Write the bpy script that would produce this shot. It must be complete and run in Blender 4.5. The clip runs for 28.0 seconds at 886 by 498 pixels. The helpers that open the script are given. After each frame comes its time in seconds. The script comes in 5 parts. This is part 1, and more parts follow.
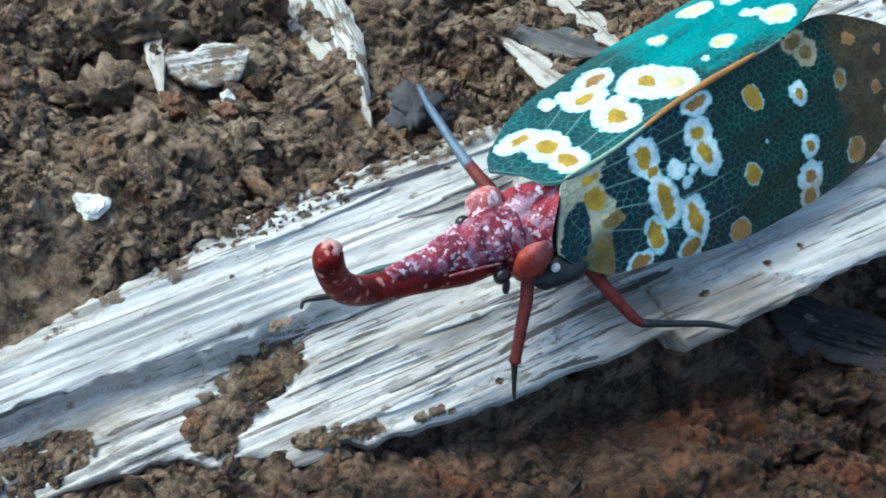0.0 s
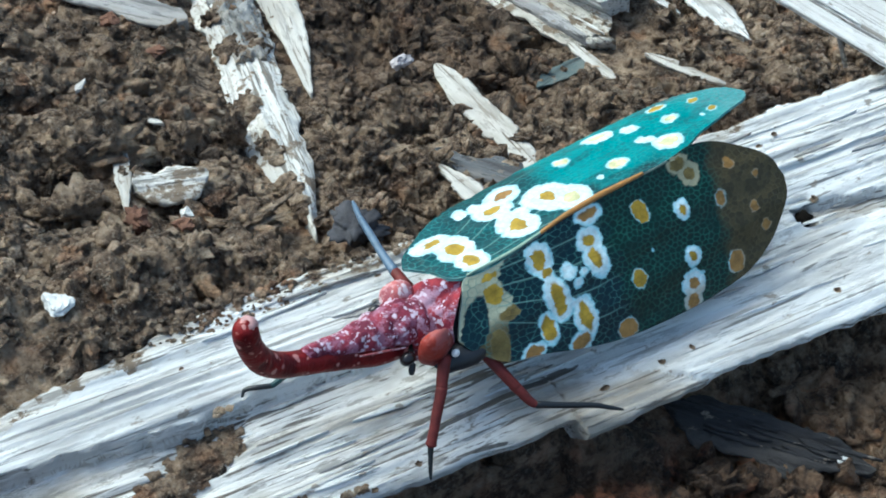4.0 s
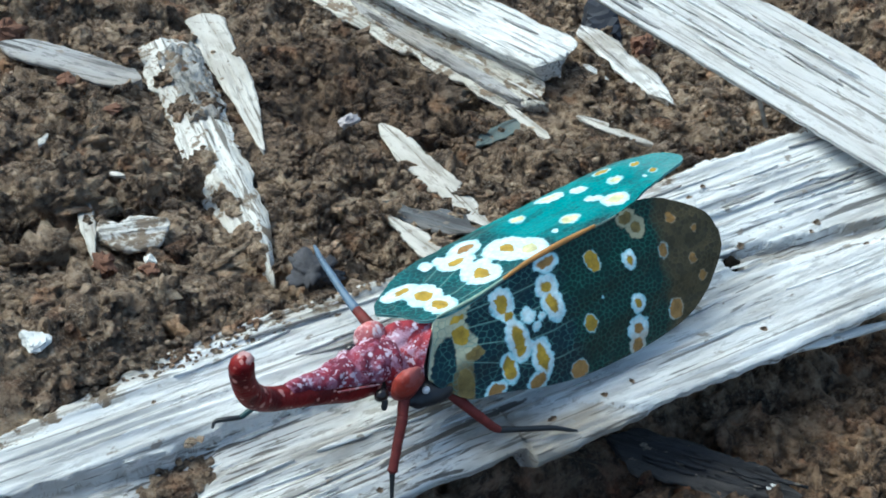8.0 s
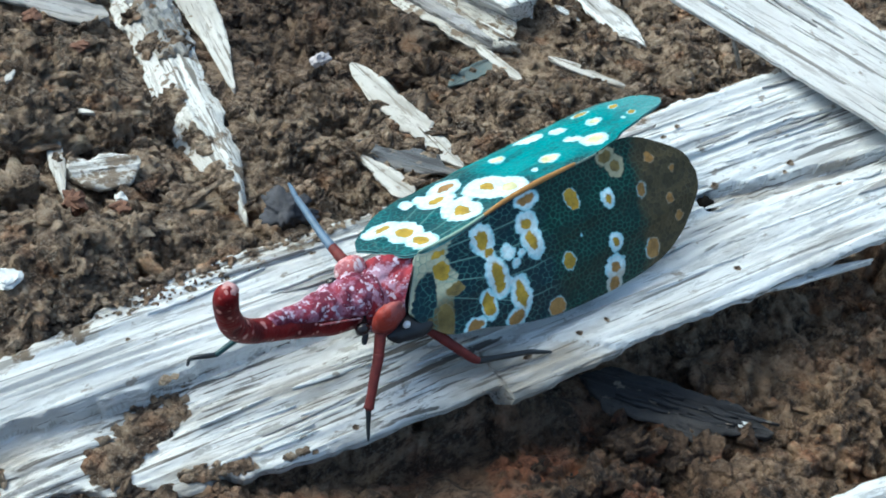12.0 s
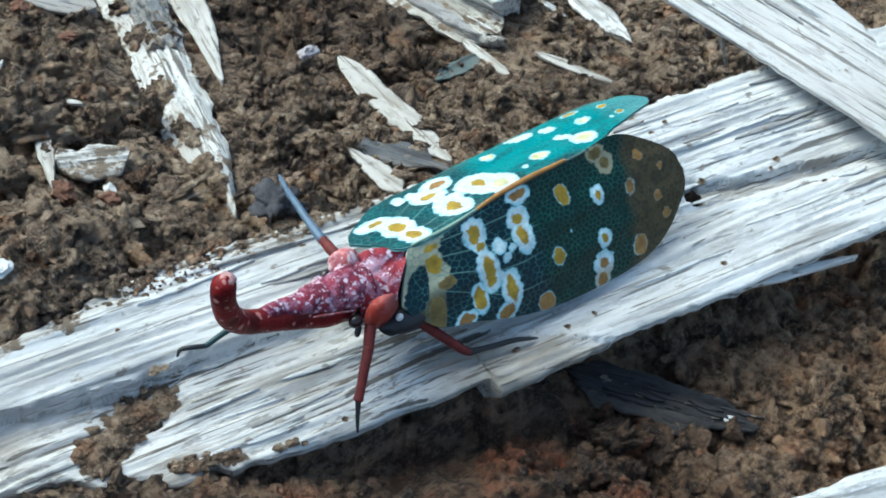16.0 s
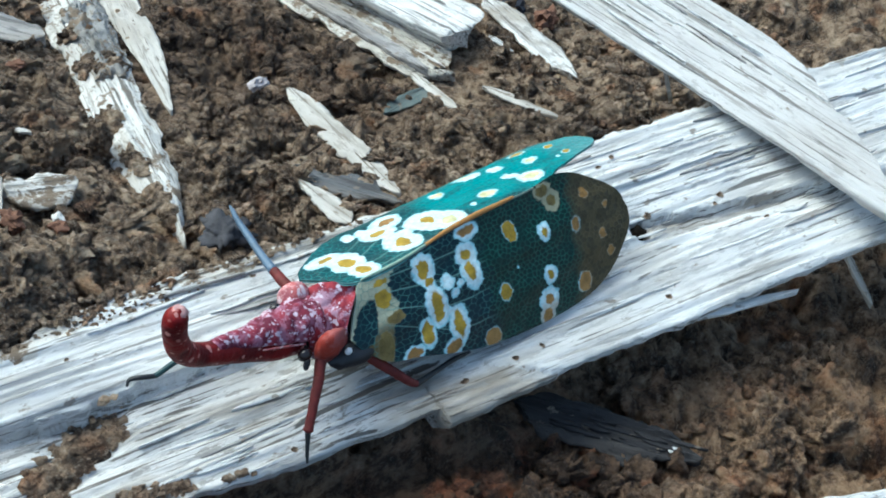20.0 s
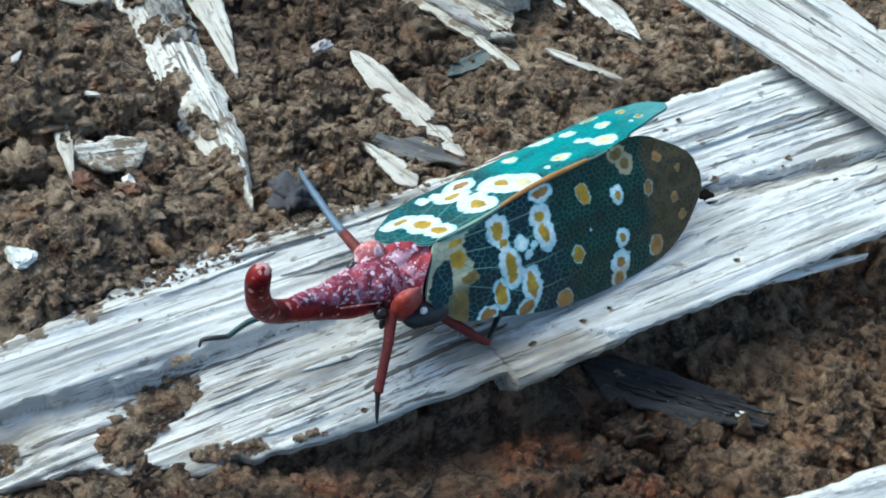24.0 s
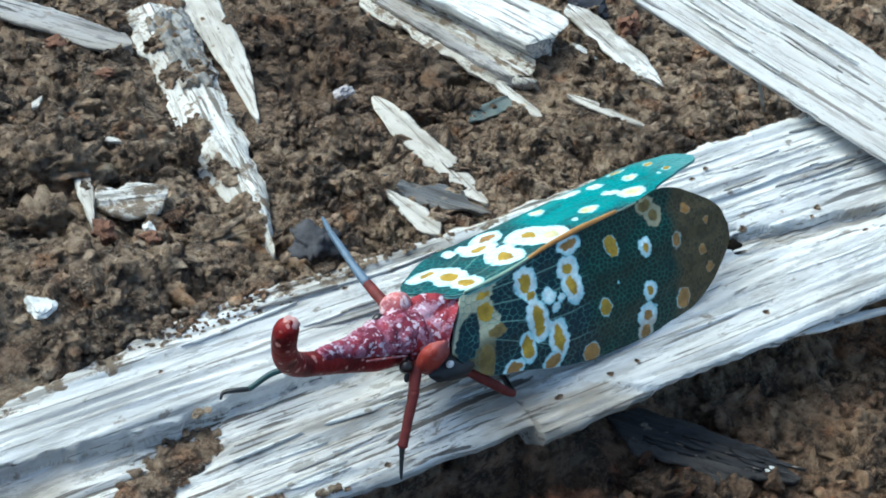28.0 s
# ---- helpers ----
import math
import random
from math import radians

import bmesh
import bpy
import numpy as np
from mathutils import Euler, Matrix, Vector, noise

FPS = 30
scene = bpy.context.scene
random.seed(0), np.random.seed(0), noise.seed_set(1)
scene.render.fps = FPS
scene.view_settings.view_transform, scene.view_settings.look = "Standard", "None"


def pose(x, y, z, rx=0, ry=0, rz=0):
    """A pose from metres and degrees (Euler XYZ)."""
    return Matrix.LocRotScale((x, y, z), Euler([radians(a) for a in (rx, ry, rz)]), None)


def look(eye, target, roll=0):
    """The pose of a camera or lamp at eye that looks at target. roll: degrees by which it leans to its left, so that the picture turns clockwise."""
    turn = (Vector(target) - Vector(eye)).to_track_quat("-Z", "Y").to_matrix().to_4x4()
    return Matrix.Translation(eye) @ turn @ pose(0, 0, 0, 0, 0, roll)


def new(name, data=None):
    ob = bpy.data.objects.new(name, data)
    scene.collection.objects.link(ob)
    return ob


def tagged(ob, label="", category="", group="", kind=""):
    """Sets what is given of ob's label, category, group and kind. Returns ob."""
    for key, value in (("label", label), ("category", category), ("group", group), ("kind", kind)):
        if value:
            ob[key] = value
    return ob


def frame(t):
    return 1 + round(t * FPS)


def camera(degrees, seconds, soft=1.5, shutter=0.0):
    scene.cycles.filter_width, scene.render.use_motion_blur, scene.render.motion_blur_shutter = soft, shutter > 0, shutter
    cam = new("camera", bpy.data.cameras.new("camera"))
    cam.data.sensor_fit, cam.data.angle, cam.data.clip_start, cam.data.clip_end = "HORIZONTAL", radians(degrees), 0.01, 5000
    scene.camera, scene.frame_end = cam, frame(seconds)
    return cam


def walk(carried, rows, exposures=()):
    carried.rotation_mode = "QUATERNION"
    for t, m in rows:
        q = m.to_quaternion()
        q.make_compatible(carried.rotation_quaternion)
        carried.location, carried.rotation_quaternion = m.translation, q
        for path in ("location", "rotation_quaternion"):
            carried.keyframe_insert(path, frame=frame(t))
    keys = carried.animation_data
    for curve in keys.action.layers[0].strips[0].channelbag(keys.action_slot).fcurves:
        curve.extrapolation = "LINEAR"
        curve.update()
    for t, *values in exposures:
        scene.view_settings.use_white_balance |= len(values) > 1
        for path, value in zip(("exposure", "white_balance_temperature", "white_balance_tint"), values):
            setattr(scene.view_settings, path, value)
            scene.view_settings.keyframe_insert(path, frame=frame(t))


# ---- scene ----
cam = camera(36, 28.0, soft=1.8)
PATH = [
    (0.0, pose(-0.03814, -0.04858, 0.07281, 38.196, -0.805, -27.238)),
    (0.5, pose(-0.03755, -0.05104, 0.07498, 37.326, -2.761, -27.519)),
    (1.0, pose(-0.03731, -0.05360, 0.07706, 40.220, -3.835, -28.646)),
    (1.5, pose(-0.03680, -0.05462, 0.07719, 42.392, -2.210, -28.151)),
    (2.0, pose(-0.03743, -0.05548, 0.07812, 42.282, -0.813, -27.070)),
    (2.5, pose(-0.03649, -0.05858, 0.07756, 40.787, -1.843, -28.082)),
    (3.0, pose(-0.03771, -0.05785, 0.07830, 43.446, -1.001, -26.869)),
    (3.5, pose(-0.03844, -0.05864, 0.07854, 43.030, -0.770, -26.761)),
    (4.0, pose(-0.03890, -0.05915, 0.07995, 44.071, -1.612, -27.351)),
    (4.5, pose(-0.04039, -0.06115, 0.08210, 44.481, -2.561, -28.287)),
    (6.5, pose(-0.04470, -0.06455, 0.08379, 47.225, -4.027, -29.968)),
    (7.0, pose(-0.04493, -0.06496, 0.08321, 45.792, -4.161, -30.142)),
    (7.5, pose(-0.04499, -0.06423, 0.08295, 46.238, -4.317, -30.200)),
    (8.0, pose(-0.04526, -0.06373, 0.08307, 47.291, -4.033, -29.910)),
    (8.5, pose(-0.04566, -0.06429, 0.08312, 46.572, -4.597, -30.440)),
    (9.0, pose(-0.04542, -0.06374, 0.08260, 46.627, -4.549, -30.352)),
    (9.5, pose(-0.04570, -0.06287, 0.08248, 48.164, -4.792, -30.550)),
    (10.0, pose(-0.04576, -0.06271, 0.08159, 46.402, -5.100, -30.853)),
    (10.5, pose(-0.04565, -0.06213, 0.08195, 48.334, -4.994, -30.709)),
    (11.0, pose(-0.04623, -0.06317, 0.08171, 44.939, -4.973, -30.633)),
    (11.5, pose(-0.04635, -0.06316, 0.08203, 45.122, -5.062, -30.731)),
    (12.0, pose(-0.04628, -0.06335, 0.08209, 45.158, -5.263, -30.942)),
    (12.5, pose(-0.04656, -0.06371, 0.08248, 45.305, -5.585, -31.153)),
    (14.5, pose(-0.04695, -0.06292, 0.08237, 45.575, -5.950, -31.165)),
    (15.0, pose(-0.04666, -0.06330, 0.08183, 45.045, -6.328, -31.560)),
    (15.5, pose(-0.04716, -0.06279, 0.08208, 45.579, -5.539, -30.757)),
    (16.0, pose(-0.04725, -0.06331, 0.08224, 44.982, -6.153, -31.269)),
    (16.5, pose(-0.04729, -0.06345, 0.08221, 45.207, -6.277, -31.308)),
    (17.0, pose(-0.04700, -0.06280, 0.08162, 44.869, -6.377, -31.263)),
    (17.5, pose(-0.04798, -0.06202, 0.08313, 47.358, -5.808, -30.311)),
    (18.0, pose(-0.04822, -0.06278, 0.08301, 46.588, -5.985, -30.543)),
    (18.5, pose(-0.04821, -0.06340, 0.08329, 46.323, -6.838, -31.440)),
    (19.0, pose(-0.04815, -0.06349, 0.08315, 46.295, -7.414, -32.003)),
    (19.5, pose(-0.04812, -0.06341, 0.08295, 46.190, -8.046, -32.479)),
    (20.0, pose(-0.04835, -0.06347, 0.08291, 46.483, -8.198, -32.749)),
    (20.5, pose(-0.04836, -0.06352, 0.08277, 46.481, -8.872, -33.286)),
    (21.0, pose(-0.04839, -0.06359, 0.08252, 46.080, -9.456, -33.942)),
    (21.5, pose(-0.04886, -0.06212, 0.08241, 46.531, -7.026, -31.451)),
    (22.0, pose(-0.04889, -0.06207, 0.08178, 45.739, -7.359, -31.672)),
    (22.5, pose(-0.04871, -0.06206, 0.08075, 44.542, -7.422, -31.706)),
    (24.5, pose(-0.04989, -0.06301, 0.08325, 44.777, -6.785, -30.987)),
    (25.0, pose(-0.04945, -0.06264, 0.08262, 44.772, -6.825, -31.023)),
    (25.5, pose(-0.04950, -0.06269, 0.08275, 44.713, -6.827, -31.007)),
    (26.0, pose(-0.04969, -0.06320, 0.08290, 44.729, -7.189, -31.340)),
    (26.5, pose(-0.04971, -0.06291, 0.08253, 44.615, -6.797, -30.971)),
    (27.0, pose(-0.04955, -0.06314, 0.08244, 44.161, -7.213, -31.300)),
    (27.5, pose(-0.04934, -0.06256, 0.08154, 43.942, -7.026, -31.132)),
    (28.0, pose(-0.04960, -0.06073, 0.08209, 46.349, -6.651, -30.537)),
]
walk(cam, PATH, [(t, e + 0.02, 5730, -7) for t, e in ((0.0, 0.62), (3.0, 0.6), (7.0, 0.5), (12.0, 0.6), (15.0, 0.52), (18.5, 0.62), (21.0, 0.5), (25.0, 0.56), (28.0, 0.6))])

# ---- light: open shade under a bright, hazy sky ----
world = bpy.data.worlds.new("world")
scene.world = world
world.use_nodes = True
wn = world.node_tree
sky = wn.nodes.new("ShaderNodeTexSky")
sky.sky_type = "NISHITA"
sky.sun_disc = False
sky.sun_elevation, sky.sun_rotation = radians(52), radians(-35)
sky.air_density, sky.dust_density = 1.0, 4.0
wn.links.new(sky.outputs[0], wn.nodes["Background"].inputs[0])
wn.nodes["Background"].inputs[1].default_value = 0.15
sun = new("sun", bpy.data.lights.new("sun", "SUN"))
sun.data.energy, sun.data.angle, sun.data.color = 1.5, radians(38), (1.0, 0.96, 0.9)
# from behind the planks, high up
sun.matrix_world = look((-0.35, 0.5, 0.8), (0, 0, 0))

MM = 0.001


# ---- small tools ----
def mesh_of(name, verts, faces, smooth=True):
    me = bpy.data.meshes.new(name)
    me.from_pydata((np.asarray(verts, float) * MM).tolist(), [], faces if isinstance(faces, list) else faces.tolist())
    if smooth:
        me.polygons.foreach_set("use_smooth", [True] * len(me.polygons))
    me.update()
    return me


def part(name, geo, material, parent=None, label="", smooth=True):
    me = mesh_of(name, geo[0], geo[1], smooth)
    if isinstance(material, (list, tuple)):
        for m in material:
            me.materials.append(m)
    else:
        me.materials.append(material)
    ob = new(name, me)
    ob.parent = parent
    return tagged(ob, label)


def rnd(ix, iy, seed):
    h = np.sin(ix * 127.1 + iy * 311.7 + seed * 74.7) * 43758.5453
    return h - np.floor(h)


def vn(x, y, seed=0):
    """Smooth lattice noise in -1..1."""
    x, y = np.broadcast_arrays(np.asarray(x, float), np.asarray(y, float))
    ix, iy = np.floor(x), np.floor(y)
    fx, fy = x - ix, y - iy
    fx, fy = fx * fx * (3 - 2 * fx), fy * fy * (3 - 2 * fy)
    a = rnd(ix, iy, seed) * (1 - fx) + rnd(ix + 1, iy, seed) * fx
    b = rnd(ix, iy + 1, seed) * (1 - fx) + rnd(ix + 1, iy + 1, seed) * fx
    return (a * (1 - fy) + b * fy) * 2 - 1


def fbm(x, y, seed=0, octaves=4):
    out, amp = 0, 1.0
    for k in range(octaves):
        out = out + amp * vn(np.asarray(x) * 2**k, np.asarray(y) * 2**k, seed + 7 * k)
        amp *= 0.5
    return out


def grid_faces(n, m, wrap=False):
    i, j = np.meshgrid(np.arange(n - 1), np.arange(m if wrap else m - 1), indexing="ij")
    j2 = (j + 1) % m
    return np.stack([i * m + j, (i + 1) * m + j, (i + 1) * m + j2, i * m + j2], -1).reshape(-1, 4)


def join(*geos):
    verts, faces, n = [], [], 0
    for v, f in geos:
        v = np.asarray(v, float)
        verts.append(v)
        faces += (np.asarray(f) + n).tolist() if not isinstance(f, list) else [[k + n for k in q] for q in f]
        n += len(v)
    return np.concatenate(verts), faces


def ellipsoid(c, r, n=14, m=20, rough=0.0, seed=0):
    t = np.linspace(0, np.pi, n)[:, None]
    p = np.linspace(0, 2 * np.pi, m, endpoint=False)[None]
    d = np.stack([np.cos(t) + 0 * p, np.sin(t) * np.cos(p), np.sin(t) * np.sin(p)], -1)
    k = 1 + rough * fbm(d[..., 0] * 2.2 + d[..., 2], d[..., 1] * 2.2 - d[..., 2] * 1.3, seed, 3)
    return (d * k[..., None] * np.array(r) + np.array(c)).reshape(-1, 3), grid_faces(n, m, True)


def smooth_path(points, n):
    """A Catmull-Rom line through rows of numbers."""
    p = np.asarray(points, float)
    p = np.vstack([2 * p[0] - p[1], p, 2 * p[-1] - p[-2]])
    s = np.linspace(0, len(p) - 3 - 1e-6, n)
    k = s.astype(int)
    t = (s - k)[:, None]
    a, b, c, d = p[k], p[k + 1], p[k + 2], p[k + 3]
    return 0.5 * (2 * b + (c - a) * t + (2 * a - 5 * b + 4 * c - d) * t**2 + (3 * b - a - 3 * c + d) * t**3)


def tube(points, n=24, m=12, flat=1.0, rough=0.0, seed=0):
    """A round limb through rows of x, y, z, radius, closed at both ends."""
    q = smooth_path(points, n)
    c, r = q[:, :3], q[:, 3].copy()
    d = np.gradient(c, axis=0)
    d /= np.linalg.norm(d, axis=1, keepdims=True) + 1e-9
    up = np.array([0.13, 0.21, 0.97])
    side = np.cross(d, up)
    side /= np.linalg.norm(side, axis=1, keepdims=True) + 1e-9
    top = np.cross(side, d)
    a = np.linspace(0, 2 * np.pi, m, endpoint=False)
    k = 1 + rough * fbm(np.arange(n)[:, None] * 0.35, np.cos(a)[None] * 1.5 + np.sin(a)[None], seed, 2)
    ring = c[:, None] + (r[:, None] * k)[..., None] * (np.cos(a)[None, :, None] * side[:, None] + flat * np.sin(a)[None, :, None] * top[:, None])
    cap0 = c[0] + (ring[0] - c[0]) * 0.45 - d[0] * r[0] * 0.45
    cap1 = c[-1] + (ring[-1] - c[-1]) * 0.45 + d[-1] * r[-1] * 0.45
    v = np.concatenate([(c[0] - d[0] * r[0] * 0.6)[None].repeat(m, 0), cap0, ring.reshape(-1, 3), cap1, (c[-1] + d[-1] * r[-1] * 0.6)[None].repeat(m, 0)])
    return v, grid_faces(n + 4, m, True)


# ---- materials ----
class Shade:
    """A node material that is wired up step by step."""

    def __init__(self, name, rough=0.7, metal=0.0):
        self.mat = bpy.data.materials.new(name)
        self.mat.use_nodes = True
        self.t = self.mat.node_tree
        self.b = self.t.nodes["Principled BSDF"]
        self.b.inputs["Roughness"].default_value = rough
        self.b.inputs["Metallic"].default_value = metal

    def node(self, kind, **inputs):
        n = self.t.nodes.new(kind)
        for key, value in inputs.items():
            sock = n.inputs[key.replace("_", " ")]
            if isinstance(value, bpy.types.NodeSocket):
                self.t.links.new(value, sock)
            else:
                sock.default_value = value
        return n

    def where(self, scale=(1, 1, 1), space="Object"):
        c = self.t.nodes.new("ShaderNodeTexCoord")
        m = self.t.nodes.new("ShaderNodeMapping")
        m.inputs["Scale"].default_value = scale
        self.t.links.new(c.outputs[space], m.inputs["Vector"])
        return m.outputs[0]

    def noise(self, vec, scale, detail=4.0, rough=0.6):
        return self.node("ShaderNodeTexNoise", Vector=vec, Scale=scale, Detail=detail, Roughness=rough).outputs[0]

    def ramp(self, fac, *stops):
        n = self.node("ShaderNodeValToRGB", Fac=fac)
        e = n.color_ramp.elements
        while len(e) < len(stops):
            e.new(0.5)
        for el, (p, c) in zip(e, stops):
            el.position, el.color = p, (c, c, c, 1) if isinstance(c, (int, float)) else (*c, 1)
        return n.outputs[0]

    def mix(self, fac, a, b, kind="MIX"):
        n = self.t.nodes.new("ShaderNodeMix")
        n.data_type, n.blend_type = "RGBA", kind
        for sock, value in ((n.inputs[0], fac), (n.inputs[6], a), (n.inputs[7], b)):
            if isinstance(value, bpy.types.NodeSocket):
                self.t.links.new(value, sock)
            elif isinstance(value, (int, float)):
                sock.default_value = value
            else:
                sock.default_value = (*value, 1)
        return n.outputs[2]

    def colour(self, value):
        self.t.links.new(value, self.b.inputs["Base Color"])
        return self

    def bump(self, height, strength=0.5, distance=0.0003):
        n = self.node("ShaderNodeBump", Height=height, Strength=strength, Distance=distance)
        self.t.links.new(n.outputs[0], self.b.inputs["Normal"])
        return self


def wood_material(name, pale, mid, dark, dirt=0.3, crust=0.0, lines=0.6):
    """Weathered wood whose grain runs along local x."""
    s = Shade(name, 0.85)
    fine = s.noise(s.where((110, 1700, 1700)), 1.0, 8, 0.75)
    line = s.noise(s.where((95, 1600, 1600)), 1.0, 4, 0.6)
    flake = s.noise(s.where((330, 1000, 1000)), 1.0, 5, 0.7)
    broad = s.noise(s.where((40, 260, 260)), 1.0, 4, 0.6)
    cracks = s.noise(s.where((45, 900, 900)), 1.0, 3, 0.6)
    specks = s.noise(s.where((420, 620, 620)), 1.0, 4, 0.65)
    stain = s.noise(s.where((70, 130, 130)), 1.0, 4, 0.6)
    c = s.mix(s.ramp(fine, (0.33, 0), (0.47, 1)), mid, pale)
    c = s.mix(s.ramp(broad, (0.36, 0.9), (0.47, 0)), c, s.mix(fine, tuple(0.7 * k for k in mid), mid))
    c = s.mix(s.ramp(stain, (0.5, 0), (0.64, dirt)), c, s.mix(fine, (0.16, 0.13, 0.1), (0.48, 0.42, 0.34)))
    c = s.mix(s.ramp(line, (0.37, lines), (0.42, 0)), c, dark)
    c = s.mix(s.ramp(flake, (0.4, 0.8), (0.44, 0)), c, tuple(0.85 * k for k in mid))
    c = s.mix(s.ramp(cracks, (0.36, 0.85), (0.385, 0)), c, tuple(k * 0.55 for k in dark))
    c = s.mix(s.ramp(s.noise(s.where((38, 2400, 2400)), 1.0, 3, 0.6), (0.35, 0.8), (0.375, 0)), c, tuple(k * 0.8 for k in dark))
    if crust:
        c = s.mix(s.ramp(s.noise(s.where((380, 480, 480)), 1.0, 6, 0.7), (0.56 - 0.2 * crust, 0), (0.62 - 0.2 * crust, 1)), c, s.mix(fine, (0.12, 0.085, 0.058), (0.3, 0.235, 0.17)))
    c = s.mix(s.ramp(specks, (0.64, 0), (0.69, 0.8)), c, (0.24, 0.2, 0.16))
    s.colour(c)
    h = s.mix(0.6, fine, line, "ADD")
    return s.bump(h, 0.9, 0.0004).mat


wood_pale = wood_material("bleached_wood", (0.81, 0.815, 0.81), (0.6, 0.6, 0.59), (0.25, 0.24, 0.225), 0.3)
wood_beige = wood_material("beige_wood", (0.7, 0.69, 0.675), (0.56, 0.54, 0.52), (0.34, 0.31, 0.28), 0.2)
wood_crusted = wood_material("crusted_wood", (0.74, 0.72, 0.68), (0.5, 0.47, 0.42), (0.2, 0.17, 0.13), 0.5, 0.2)
wood_muddy = wood_material("muddy_wood", (0.62, 0.6, 0.55), (0.4, 0.38, 0.34), (0.13, 0.115, 0.095), 0.55, 0.3)
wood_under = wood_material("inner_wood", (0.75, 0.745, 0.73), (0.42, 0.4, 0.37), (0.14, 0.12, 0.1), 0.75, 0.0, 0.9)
wood_grey = wood_material("grey_wood", (0.4, 0.39, 0.385), (0.25, 0.242, 0.24), (0.08, 0.074, 0.07), 0.45)
wood_tan = wood_material("tan_wood", (0.61, 0.585, 0.54), (0.47, 0.435, 0.385), (0.16, 0.12, 0.08), 0.4)
wood_dark = wood_material("charred_wood", (0.032, 0.031, 0.034), (0.016, 0.015, 0.017), (0.006, 0.006, 0.006), 0.15)
wood_chalky = wood_material("chalky_wood", (0.7, 0.69, 0.66), (0.55, 0.53, 0.49), (0.25, 0.21, 0.16), 0.35, 0.06)
bark_grey = wood_material("grey_bark", (0.15, 0.155, 0.165), (0.075, 0.075, 0.078), (0.04, 0.038, 0.035), 0.5)
wood_bark = wood_material("crumbling_bark", (0.34, 0.34, 0.335), (0.21, 0.21, 0.2), (0.07, 0.066, 0.06), 0.5, 0.25)
leaf_green = wood_material("dry_blade", (0.13, 0.17, 0.165), (0.08, 0.1, 0.1), (0.04, 0.045, 0.045), 0.3)


def soil_material():
    s = Shade("crumbly_soil", 0.95)
    g = s.t.nodes.new("ShaderNodeNewGeometry")
    pos = s.where((1, 1, 1))
    fine = s.noise(pos, 2600.0, 5, 0.75)
    mid = s.noise(pos, 700.0, 5, 0.7)
    # tan dry skins, brown crumb, dark damp hollows
    c = s.ramp(s.mix(0.5, mid, s.noise(pos, 260.0, 4, 0.7)), (0.38, (0.035, 0.024, 0.016)), (0.46, (0.15, 0.103, 0.07)), (0.52, (0.38, 0.282, 0.2)), (0.6, (0.57, 0.455, 0.34)), (0.7, (0.68, 0.59, 0.48)))
    island = s.ramp(g.outputs["Random Per Island"], (0.0, (0.5, 0.42, 0.36)), (0.4, (0.95, 0.88, 0.8)), (0.8, (1.25, 1.2, 1.12)), (1.0, (1.6, 1.6, 1.6)))
    c = s.mix(0.85, c, island, "MULTIPLY")
    c = s.mix(s.ramp(fine, (0.52, 0.0), (0.64, 0.5)), c, (0.6, 0.52, 0.42))
    c = s.mix(s.ramp(fine, (0.34, 0.6), (0.42, 0.0)), c, (0.07, 0.05, 0.035))
    # rusty and grey patches
    c = s.mix(s.ramp(s.noise(pos, 150.0, 3, 0.6), (0.56, 0.0), (0.66, 0.7)), c, s.mix(1.0, c, (1.0, 0.7, 0.52), "MULTIPLY"))
    c = s.mix(s.ramp(s.noise(s.where((1.3, 1.1, 1.7)), 170.0, 3, 0.6), (0.56, 0.0), (0.66, 0.7)), c, s.mix(1.0, c, (0.68, 0.74, 0.78), "MULTIPLY"))
    # darker earth in the hollow between the chips
    off = s.node("ShaderNodeVectorMath", Vector=s.mix(0.014, g.outputs["Position"], s.node("ShaderNodeTexNoise", Vector=pos, Scale=90.0, Detail=4.0).outputs[1], "ADD"))
    off.operation = "DISTANCE"
    off.inputs[1].default_value = (0.026, 0.068, -0.014)
    dark_spot = s.node("ShaderNodeMapRange", Value=off.outputs["Value"], From_Min=0.014, From_Max=0.026, To_Min=0.85, To_Max=0.0).outputs[0]
    c = s.mix(dark_spot, c, s.mix(1.0, c, (0.5, 0.44, 0.4), "MULTIPLY"))
    # near side of the plank: redder earth, its shade darkened into the colour
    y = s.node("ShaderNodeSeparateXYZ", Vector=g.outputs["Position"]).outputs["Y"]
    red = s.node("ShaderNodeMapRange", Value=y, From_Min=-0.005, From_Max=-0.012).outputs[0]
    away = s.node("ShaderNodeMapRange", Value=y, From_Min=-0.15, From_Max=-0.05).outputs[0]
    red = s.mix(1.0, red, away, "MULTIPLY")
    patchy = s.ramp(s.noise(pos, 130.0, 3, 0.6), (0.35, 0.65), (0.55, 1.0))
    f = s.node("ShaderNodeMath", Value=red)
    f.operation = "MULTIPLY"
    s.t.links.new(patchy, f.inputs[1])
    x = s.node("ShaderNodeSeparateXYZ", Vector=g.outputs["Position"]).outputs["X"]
    # the painted shade fades out towards the lit right side
    shade_fade = s.node("ShaderNodeMapRange", Value=x, From_Min=0.012, From_Max=0.03, To_Min=0.0, To_Max=0.9).outputs[0]
    near_shade = s.mix(s.ramp(s.noise(pos, 170.0, 3, 0.6), (0.52, 0.0), (0.6, 1.0)), (0.32, 0.23, 0.175), (0.6, 0.3, 0.2))
    c = s.mix(f.outputs[0], c, s.mix(1.0, c, s.mix(shade_fade, near_shade, (1.0, 0.9, 0.8)), "MULTIPLY"))
    s.colour(c)
